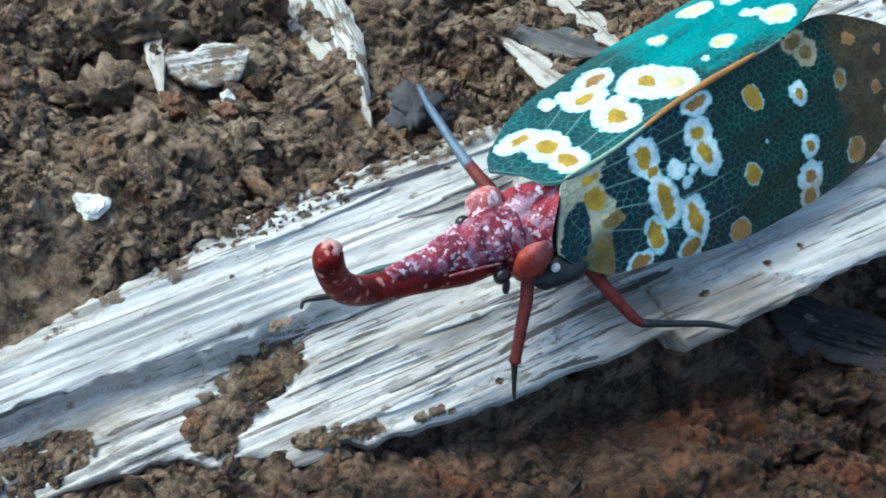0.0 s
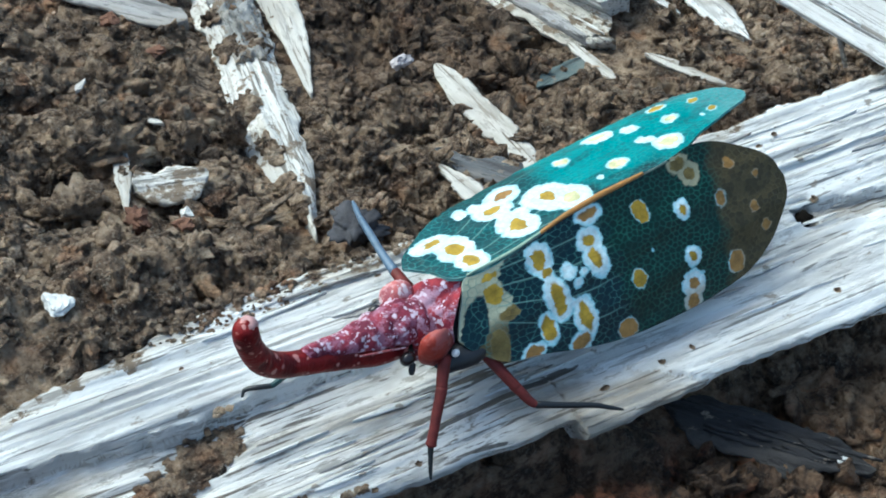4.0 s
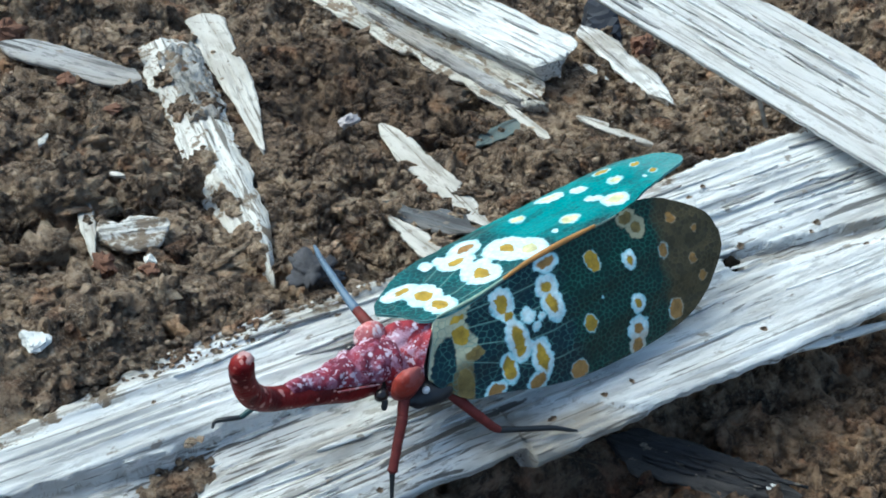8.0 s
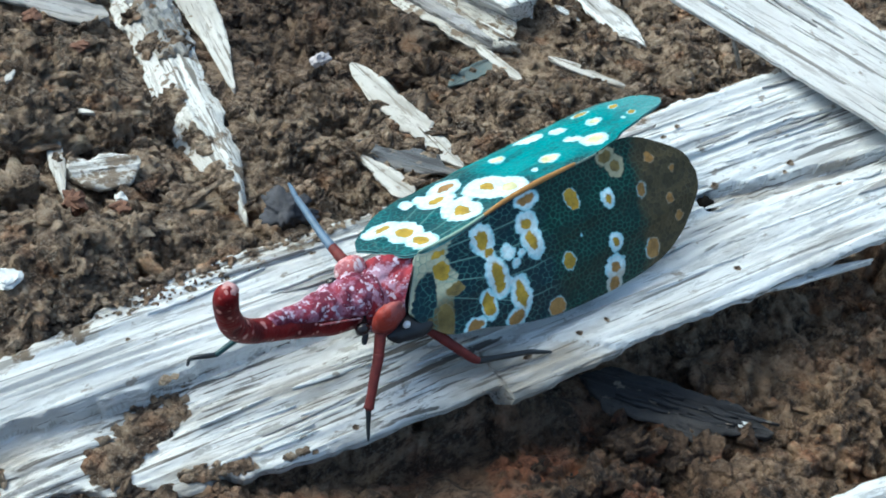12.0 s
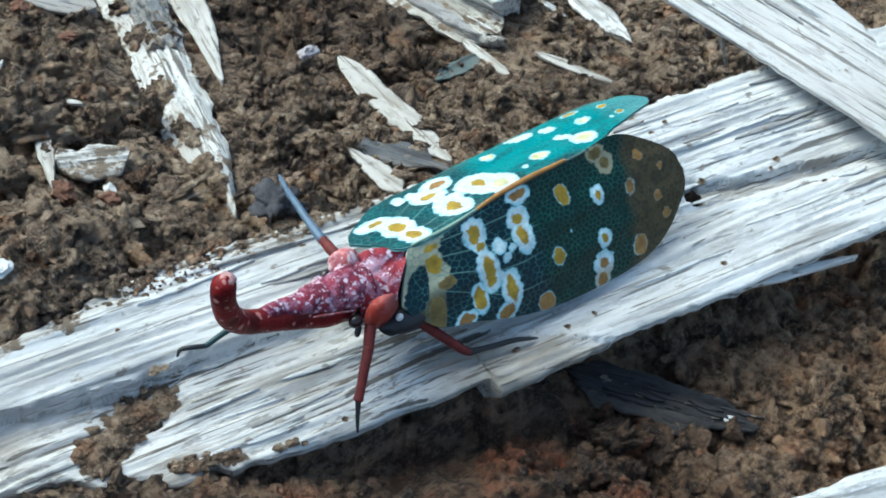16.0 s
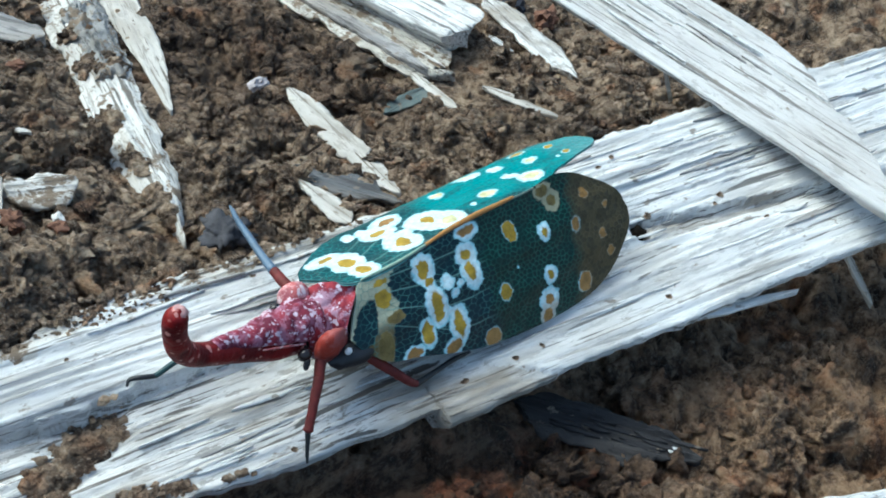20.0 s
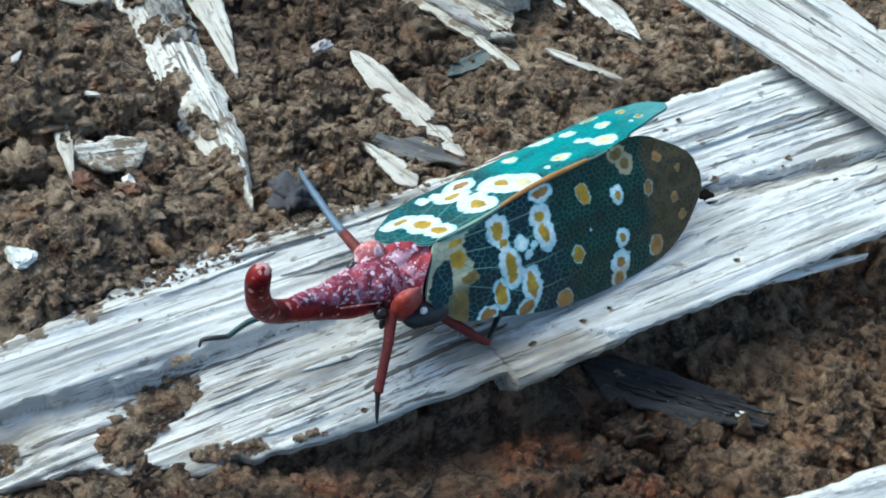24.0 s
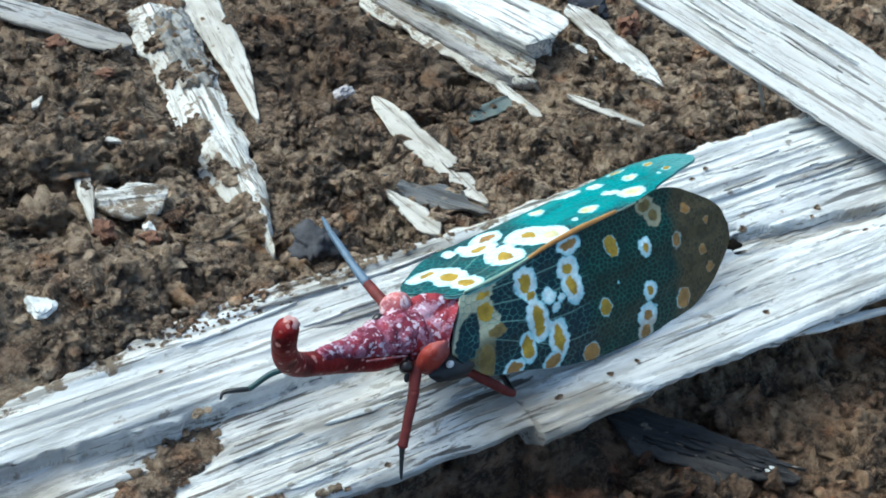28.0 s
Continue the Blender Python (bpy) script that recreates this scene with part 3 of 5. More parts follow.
def wood_strip(name, length, width, thick, m, material, label, category, seed, point0=0.3, point1=0.6, jag=0.2, ns=90, nv=16, depth=0.12, bend=0.0, group="", rag=0.0, parent=None):
    """A splintered strip of wood, from its first end along local x."""

    def taper(s):
        t = s / length
        return np.clip(t / max(point0, 1e-3), 0, 1) ** 0.6 * np.clip((1 - t) / max(point1, 1e-3), 0, 1) ** 0.7

    def mid(s):
        return bend * np.sin(np.pi * s / length) + 0.1 * width * vn(s / length * 3, 0 * s, seed)

    def tear(s, k):
        return jag * 0.8 * angular(s / width * 0.8, seed + k) + jag * 0.45 * angular(s / width * 2.3, seed + k + 5) + jag * 0.2 * angular(s / width * 7, seed + k + 9)

    def low(s):
        return mid(s) - width * (0.5 * taper(s) * (1 + tear(s, 1)) + 0.02)

    def high(s):
        return mid(s) + width * (0.5 * taper(s) * (1 + tear(s, 3)) + 0.02)

    def top(s, y, v):
        e = np.minimum(v, 1 - v)
        return thick + grain(s, y, seed + 20, depth) - 0.15 * thick * (1 - np.clip(e / 0.1, 0, 1)) ** 2

    ob = crisp(part(name, board(length, low, high, thick, top, ns, nv, seed, rag), material, parent), nv)
    ob.matrix_basis = m
    return tagged(ob, label, category, group)


def along(a, b, roll=0.0, lift=0.0):
    """The pose of a strip from place a to place b (mm), and its length."""
    d = np.subtract(b, a)
    n = float(np.linalg.norm(d))
    yaw = math.degrees(math.atan2(d[1], d[0]))
    pitch = math.degrees(math.asin(d[2] / n))
    return flat_rot(a[0], a[1], a[2] + lift, yaw, pitch, roll), n


def strip(name, a, b, width, thick, material, label, category, seed, roll=0.0, lift=1.7, seat=1.0, **k):
    m, n = along(a, b, roll, lift)
    if seat:
        SEATS.append(((a[0], a[1], a[2] + lift), (b[0], b[1], b[2] + lift), width, seat))
    return wood_strip(name, n, width, thick, m, material, label, category, seed, **k)


# the board that lies across the plank, and the one behind it
def crossing_board():
    """A flat board that narrows to its near end and rests on the plank's upper edge."""
    a, b = (54.6, -20.0, -1.45), (33.5, 52.0, 2.15)
    m, n = along(a, b)

    def low(s):
        w = np.interp(s, (0, 7.3, 12.9, 17.2, 28.6, 37.2, 50, 76), (3.5, 4.6, 5.5, 8.3, 15.1, 16.0, 15.0, 15.0))
        return -w + 0.25 * vn(s / 5, 0 * s, 302) + 0.22 * angular(s / 1.9, 303) + 0.1 * angular(s / 0.7, 304)

    def high(s):
        return 0.12 * vn(s / 6, 0 * s, 305) + 0.1 * angular(s / 1.4, 306)

    def top(s, y, v):
        # long grooves, a raised pale strip along each edge
        z = 1.8 + grain(s, y, 307, 0.3)
        z = z - 0.45 * np.exp(-(((y + 9.5 + 0.06 * s - 0.4 * vn(s / 6, 0 * s, 308)) / 0.3) ** 2)) - 0.3 * np.exp(-(((y + 3.2 + 0.3 * vn(s / 7, 0 * s, 309)) / 0.22) ** 2))
        z = z + 0.25 * np.clip((y + 2.6) / 0.4, 0, 1)
        e = np.minimum(v, 1 - v)
        return z - 0.2 * (1 - np.clip(e / 0.02, 0, 1)) ** 2

    ob = part("crossing_board", board(n, low, high, 1.8, top, 420, 90, 301), wood_beige)
    ob.matrix_basis = m
    return tagged(crisp(ob, 90), "bleached flat board lying across the plank", "board")


crossing = crossing_board()
broken = strip("broken_board", (52.6, 57.2, -25.0), (37.5, 110, -29.5), 9.6, 3.0, wood_pale, "broken bleached board with a splintered end", "board", 331, seat=1.5, lift=0.0,
      point0=0.02, point1=0.01, jag=0.1, rag=6.0, ns=260, nv=60, depth=0.4)
layer = strip("splintered_layer", (48.4, 50.8, -26.4), (36.5, 99, -31.5), 11.0, 1.6, wood_muddy, "grey muddy torn layer under the broken board", "wood piece", 351, seat=1.5, lift=0.0,
      point0=0.08, point1=0.01, jag=0.25, rag=12.0, ns=260, nv=60, depth=0.7)
strip("edge_strip", (43.4, 54.2, -25.4), (37.4, 92, -30.4), 2.4, 1.4, wood_grey, "long grey strip of wood beside the torn layer", "wood piece", 356, seat=0, lift=0.0, point0=0.25, point1=0.1, jag=0.2, depth=0.3)
strip("torn_splinter", (65.0, 47.9, -29.0), (69.6, 75.8, -34.1), 4.4, 1.2, wood_under, "torn grey splinter beside the broken board", "splinter", 361, seat=1.0, lift=0.2, point0=0.35, point1=0.1, jag=0.3, rag=3.0)
strip("short_splinter", (62.1, 59.4, -30.7), (60.5, 63.4, -30.1), 1.2, 0.6, wood_pale, "short white splinter at the broken end", "splinter", 365, seat=0.6, lift=0.4, point0=0.5, point1=0.2)
strip("lower_board", (6, -31.6, -6.5), (70, -36.5, -20), 9.0, 2.4, wood_pale, "bleached strip of wood on reddish earth", "board", 371, lift=0.0,
      point0=0.12, point1=0.02, jag=0.1, ns=160, nv=36, depth=0.3)

# loose chips and sticks on the earth
strip("long_chip", (14.0, 92.5, -26.4), (4.3, 48.6, -15.9), 5.4, 0.7, wood_tan, "long pale pointed wood chip lying on the soil", "wood chip", 401, lift=-0.1, point0=0.05, point1=0.75, jag=0.14)
strip("pointed_chip", (21.3, 52.8, -20.5), (19.7, 33.6, -16.2), 3.7, 0.6, wood_tan, "cream pointed wood chip on the soil", "wood chip", 441, lift=-0.1, point0=0.3, point1=0.06, jag=0.18)
strip("tan_chip", (20.0, 34.6, -16.3), (19.3, 25.0, -14.4), 3.0, 0.55, wood_tan, "tan flat wood chip beside the plank", "wood chip", 451, lift=-0.1, point0=0.05, point1=0.4, jag=0.14)
strip("flat_chip", (-20.2, 33.9, -7.6), (-12.9, 34.0, -9.2), 4.4, 1.1, wood_crusted, "short flat grey chip crusted with soil", "wood chip", 461, lift=-0.1, point0=0.1, point1=0.35, jag=0.3, depth=0.4)
strip("upright_splinter", (-19.1, 41.8, -9.2), (-22.0, 29.3, -6.1), 1.5, 0.8, wood_tan, "thin tan splinter on the soil", "splinter", 471, lift=-0.1, point0=0.2, point1=0.5)
strip("thin_splinter", (41.6, 55.2, -25.7), (41.1, 44.0, -23.5), 1.5, 0.7, wood_tan, "thin tan splinter on the soil", "splinter", 481, lift=-0.1, point0=0.2, point1=0.2)
strip("thin_splinter", (49.4, 49.6, -26.0), (53.6, 37.3, -23.9), 1.7, 0.7, wood_tan, "thin pale splinter on the soil", "splinter", 491, lift=-0.1, point0=0.3, point1=0.6)
strip("dry_blade", (30.6, 45.0, -21.4), (41.5, 51.2, -25.0), 2.6, 0.5, leaf_green, "grey-green dry blade on the soil", "dry leaf", 501, lift=-0.1, point0=0.4, point1=0.2)
strip("straw_stub", (49.0, 17.5, -4.8), (47.1, 18.5, 0.1), 0.6, 0.4, wood_tan, "thin straw standing beside the crossing board", "straw", 511, seat=0, lift=0.0, point0=0.3, point1=0.3)
strip("grey_stick", (-15.6, 85.5, -19.2), (-2.9, 69.8, -18.5), 4.4, 1.4, wood_grey, "weathered grey stick on the soil", "stick", 521, lift=-0.1, point0=0.15, point1=0.1)
strip("dark_flake", (10.6, 33.0, -14.2), (18.3, 22.9, -13.7), 3.0, 0.8, bark_grey, "dark grey bark flake beside the plank", "bark", 531, lift=-0.1, point0=0.4, point1=0.3, jag=0.5, depth=0.4)
strip("tan_flake", (9.3, 30.0, -13.1), (10.5, 20.3, -11.5), 2.6, 0.7, wood_tan, "tan curled wood flake on the soil", "wood chip", 541, lift=-0.1, point0=0.4, point1=0.2, jag=0.4)


def peeled_stick():
    """A split stick: grey bark and earth at its thick end, bare white wood towards its point."""
    a, b = np.array((4.2, 84.0, -22.4)), np.array((-6.9, 22.6, -8.2))
    m, n = along(a, b, 0.0, -1.9)

    def mid(s):
        return np.interp(s, (0, 27.6, 42, 52.5, n), (0.6, 0.5, -0.1, 0.5, 0)) + 0.2 * vn(s / 4, 0 * s, 432)

    def half(s):
        return np.interp(s, (0, 8, 27.6, 33, 42.5, 43.5, 51, 57, n), (3.6, 3.9, 3.5, 3.3, 3.4, 3.1, 2.3, 1.2, 0.1))

    def low(s):
        return mid(s) - half(s) * (1 + 0.1 * angular(s / 2.1, 433) + 0.03 * angular(s / 0.8, 434))

    def high(s):
        return mid(s) + half(s) * (1 + 0.1 * angular(s / 2.4, 435) + 0.03 * angular(s / 0.9, 436))

    def top(s, y, v):
        # rounded across, with a hollow and a torn ledge
        z = 1.9 - 1.1 * (2 * v - 1) ** 2 + grain(s, y, 437, 0.4)
        z = z - 0.7 * np.exp(-(((s - 38) / 3.0) ** 2 + ((v - 0.25) / 0.35) ** 2)) - 0.5 * np.clip((s - 43) / 1.0, 0, 1) * (v < 0.45)
        return z + 0.25 * angular(s / 3.3 + v * 1.5, 438)

    SEATS.append(((*a[:2], a[2] - 1.7), (*b[:2], b[2] - 1.7), 7.0, 1.0))
    ob = part("peeled_stick", board(n, low, high, 2.4, top, 200, 40, 431), wood_chalky)
    ob.matrix_basis = m
    tagged(crisp(ob, 40), "white peeled stick with grey flaking bark, half buried in soil", "stick")

    def bark_top(s, y, v):
        return 0.9 - 0.8 * (2 * v - 1) ** 2 + grain(s, y, 441, 0.5) + 0.8 * fbm(s / 2.0, y / 1.6, 442, 3) - 0.6 * np.clip((s - 20) / 6, 0, 1)

    sleeve = part("bark", board(23.5, lambda s: low(s + 3.5) * 0.55 + 0.5, lambda s: high(s + 3.5) * (0.98 - 0.25 * np.clip((s - 19) / 4, 0, 1)), 1.4, bark_top, 110, 36, 443, 2.0), wood_bark, ob, "grey flaking bark crusted with soil")
    sleeve.location = (3.5 * MM, 0, 1.7 * MM)
    crisp(sleeve, 36)
    return m, top, mid, half


charred = strip("charred_stick", (11.6, -6.0, -12.4), (24.3, -19.4, -13.0), 4.2, 0.9, wood_dark, "black charred stick half sunk in reddish soil", "stick", 551, seat=2.0, lift=0.6, point0=0.2, point1=0.35, jag=0.6, depth=0.5, rag=2.0)
strip("under_sliver", (26.8, -9.1, -5.0), (41.9, -11.0, -5.6), 1.3, 0.7, wood_pale, "white sliver peeling off under the plank", "splinter", 561, lift=0.0, seat=0, point0=0.4, point1=0.6, jag=0.1)
strip("thin_twig", (63.7, -1.0, -18.8), (59.9, -9.4, -18.8), 0.9, 0.7, wood_tan, "thin brown twig on the soil", "twig", 571, point0=0.2, point1=0.4)


def stone(name, at, size, material, label, category, seed, rough=0.16, group="", n=14, m=20):
    v, f = lump(n, m, seed, 11, rough)
    ob = part(name, (v * np.array(size) * 1.15, f), material, smooth=n > 18)
    ob.location = [k * MM for k in at]
    return tagged(ob, label, category, group)


stone("white_pebble", (-31.4, 14.5, 2.2), (1.3, 0.8, 0.65), pebble_white, "small white chalky pebble on the soil", "pebble", 601)
stone("pale_pebble", (15.1, 49.8, -15.6), (0.9, 1.1, 0.7), lavender, "small pale lavender pebble on the soil", "pebble", 603)
# dark lump added in place of a dark hollow in the soil
stone("hollow_lump", (-4.4, 19.4, -6.0), (1.5, 1.7, 1.2), slate_soil, "dark blue-grey lump in place of a dark hollow in the soil beside the plank", "soil clod", 604, 0.35, "", 24, 34)
stone("pale_grain", (-16.6, 29.6, -7.9), (0.4, 0.6, 0.35), pebble_white, "tiny pale grain on the soil", "pebble", 606)
strip("straw_bit", (-15.4, 44.4, -9.3), (-14.2, 42.9, -9.0), 0.7, 0.4, wood_tan, "tiny bit of pale straw on the soil", "straw", 607, lift=0.3, seat=0)
strip("straw_bit", (-20.5, 51.4, -9.0), (-19.0, 52.6, -8.8), 0.8, 0.4, wood_tan, "tiny bit of pale straw on the soil", "straw", 608, lift=0.3, seat=0)
stone("white_fleck", (22.6, -17.4, -11.4), (0.42, 0.2, 0.2), pebble_white, "small white fleck on the charred stick", "pebble", 602)
for k, (x, y, sz) in enumerate(((-14.3, 88, 1.6), (-11.5, 72, 1.0), (-21.5, 27.5, 1.2), (-18.0, 25.5, 0.9), (-9.0, 62.0, 0.8), (10.0, 56, 0.9), (77.7, 70.6, 2.6))):
    stone("rusty_clod", (x, y, float(ground_z(x, y)) + 2.4), (sz, sz * 0.8, sz * 0.7), rust, "rusty orange crumb of earth", "soil clod", 610 + k, 0.3, "rusty clods")
for k, (x, y, sz) in enumerate(((32.0, 61.0, 3.4), (30.0, 48.5, 2.8), (23.1, 49.9, 2.4), (12.4, 43.0, 2.4), (31.7, 37.7, 2.6), (21.0, 65.8, 2.2), (2.7, 39.7, 2.0), (-16.1, 57.1, 2.2), (-22.4, 41.9, 2.4), (-9.1, 51.1, 1.8), (-12.8, 26.1, 2.0), (-23.9, 24.9, 2.4), (-20.5, 16.6, 2.2), (79.5, 53.9, 2.4), (106.7, 58.0, 3.0), (61.6, 42.1, 2.2), (24.6, -8.2, 2.2), (35.9, -11.8, 2.6), (27.6, -13.3, 2.4), (32.5, -19.2, 2.6), (15.3, -11.7, 2.4), (26.7, -19.6, 2.4), (-26.3, 32.2, 2.2), (-12.9, 16.3, 2.0), (13.6, 37.0, 1.8))):
    stone("large_clod", (x, y, float(ground_z(x, y)) + 0.2 + 0.2 * sz), (sz, sz * 0.85, sz * 0.7), soil, "large crumbling brown clod of earth", "soil clod", 900 + k, 0.6, "large clods", 30, 44)
r = np.random.RandomState(77)
for k in range(70):
    x, y = r.uniform(-46, 110), r.uniform(-36, 85)
    while on_plank(x, y + 1.0) or on_plank(x, y - 1.5) or (x > 24 and x < 62 and y > 12):
        x, y = r.uniform(-46, 110), r.uniform(-36, 85)
    sz = r.uniform(0.8, 1.7)
    stone("soil_clod", (x, y, float(ground_z(x, y)) + 1.2 + 0.35 * sz), (sz, sz * r.uniform(0.7, 1), sz * r.uniform(0.6, 0.9)), soil, "rough brown clod of earth on the soil", "soil clod", 640 + k, 0.5, "soil clods", 18, 26)
# earth that clings to the peeled stick
stick_pose, stick_top, stick_mid, stick_half = peeled_stick()


def crusted(cs, cv, ss, sv, count, size, seed):
    """Crumbs that cling to the stick round the place cs along it and the share cv across it."""
    r = np.random.RandomState(seed)
    geos = []
    for k in range(count):
        a, d = r.uniform(0, 6.28), np.sqrt(r.rand()) * (0.8 + 0.35 * vn(k * 0.09, 0.5, seed))
        q, v = float(cs + ss * d * np.cos(a)), float(np.clip(cv + sv * d * np.sin(a), 0.02, 0.98))
        y = float(stick_mid(np.array(q)) + (2 * v - 1) * stick_half(np.array(q)))
        z = float(stick_top(np.array(q), np.array(y), np.array(v)))
        g, f = splinter_ball(seed + k)
        e = size * r.uniform(0.5, 1.4)
        p = stick_pose @ Vector((q * MM, y * MM, (z + 0.15 * e) * MM))
        geos.append((g * e + np.array(p) / MM, f))
    ob = part("clinging_soil", join(*geos), soil, smooth=False)
    return tagged(ob, "brown crumbs of soil clinging to the peeled stick", "soil", kind="stuff")


crusted(9, 0.7, 6, 0.3, 40, 0.7, 5100)
crusted(22.5, 0.5, 3.5, 0.45, 80, 0.7, 5300)
crusted(37.0, 0.25, 3.2, 0.24, 130, 0.6, 5500)
crusted(47.5, 0.3, 3.6, 0.15, 90, 0.5, 5700)
crusted(57, 0.15, 4.5, 0.25, 90, 0.6, 5900)


# earth caught in the plank's pits
def caked(cx, cy, sx, sy, count, size, seed, slope=0.0):
    """Crumbs packed into a pit of the plank."""
    r = np.random.RandomState(seed)
    geos = []
    for k in range(count):
        a, d = r.uniform(0, 6.28), np.sqrt(r.rand()) * (0.85 + 0.3 * vn(k * 0.07, 0.5, seed))
        dx, dy = sx * d * np.cos(a), sy * d * np.sin(a)
        x, y = float(cx + dx), float(cy + dy + slope * dx)
        v, f = splinter_ball(seed + k)
        z = float(plank_top(np.array(x - X0), np.array(y), np.array(0.5)))
        s = size * r.uniform(0.5, 1.3)
        geos.append((v * (s, s, s * 0.75) + (x, y, z + 0.1 * s), f))
    ob = part("caked_soil", join(*geos), soil, smooth=False)
    return tagged(ob, "brown crumbled soil caked in a pit of the plank", "soil", kind="stuff")


caked(-26.0, 0.0, 4.2, 2.0, 300, 0.5, 2000, 0.35)
caked(-29.0, -1.6, 1.8, 1.5, 90, 0.5, 2600)
caked(-22.5, -5.9, 3.2, 0.6, 90, 0.36, 2700, -0.2)
caked(-16.6, -7.1, 1.3, 0.4, 30, 0.3, 2900)
caked(-41, 0.4, 5.0, 2.2, 170, 0.45, 2100)
caked(-30.0, -2.4, 1.4, 1.9, 110, 0.5, 2200)
caked(-24.0, 10.6, 14.0, 0.8, 150, 0.36, 2300)
caked(-20.0, 9.3, 13.0, 1.0, 100, 0.22, 2800)
caked(-3.0, 10.4, 9.0, 0.5, 60, 0.3, 2400)
stone("slate_stone", (76.9, 79.9, -38.0), (4.4, 4.6, 3.0), slate, "dark blue-grey stone between the boards", "stone", 760, 0.1)
r = np.random.RandomState(91)
for k in range(22):
    x, y = r.uniform(-30, 44), r.uniform(-4.4, 9.8)
    if x > -22 and x < 30 and abs(y) < 7:
        y = -7.6 + 1.2 * r.rand() if r.rand() < 0.5 else 8.4 + 1.4 * r.rand()
    sz = r.uniform(0.14, 0.34)
    z = float(plank_top(np.array(x - X0), np.array(y), np.array(0.5)))
    stone("soil_speck", (x, y, z + 0.25 * sz), (sz * 1.3, sz, sz * 0.6), soil, "tiny crumb of soil lying on the plank", "soil crumb", 820 + k, 0.25, "crumbs on the plank", 8, 12)


# the earth under it all
ground = build_ground()
build_crumbs()


# loose fibres that stand off the weathered faces
def fibres(host, count, x_range, y_range, top, seed, length=(3.0, 12.0), mats=(wood_pale, wood_under, wood_pale, wood_grey)):
    r = np.random.RandomState(seed)
    for k in range(count):
        n, w = r.uniform(*length), r.uniform(0.2, 0.65)
        x, y = r.uniform(*x_range), r.uniform(*y_range)
        z = top(x, y)
        m = flat_rot(x, y, z - 0.12, r.uniform(-3, 3), r.uniform(-0.3, 0.8), r.uniform(-8, 8))
        wood_strip("fibre", n, w, r.uniform(0.2, 0.4), m, mats[k % len(mats)], "", "", seed + 7 * k, 0.35, 0.5, 0.3, 16, 4, 0.05, parent=host)


fibres(main_plank, 110, (-24 - X0, 70 - X0), (-6.2, 9.6), lambda x, y: float(plank_top(np.array(x), np.array(y), np.array(0.5))), 3000)
fibres(crossing, 40, (22, 70), (-13, -0.8), lambda x, y: 1.85, 5000)
fibres(broken, 24, (4, 40), (-4.2, 4.2), lambda x, y: 3.0, 7000)

fibres(layer, 26, (3, 34), (-3.4, 3.4), lambda x, y: 1.6, 7400, (2.0, 9.0), (wood_muddy, wood_grey, wood_muddy, wood_under))
fibres(charred, 16, (2, 15), (-1.3, 1.3), lambda x, y: 0.95, 7800, (1.5, 5.0), (wood_dark,))


# ---- the lanternfly: x towards the wing tips, z up, mm ----
insect = new("lanternfly")
tagged(insect, "lanternfly with a red snout and spotted green wings on the plank", "insect")

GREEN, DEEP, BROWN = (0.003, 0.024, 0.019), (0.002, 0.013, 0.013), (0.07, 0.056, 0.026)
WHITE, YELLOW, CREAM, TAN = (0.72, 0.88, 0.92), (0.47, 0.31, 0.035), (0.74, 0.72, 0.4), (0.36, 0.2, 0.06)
# far wing's teal, lightened to hold the light that falls on that side
LIT_TEAL = (0.006, 0.24, 0.25)

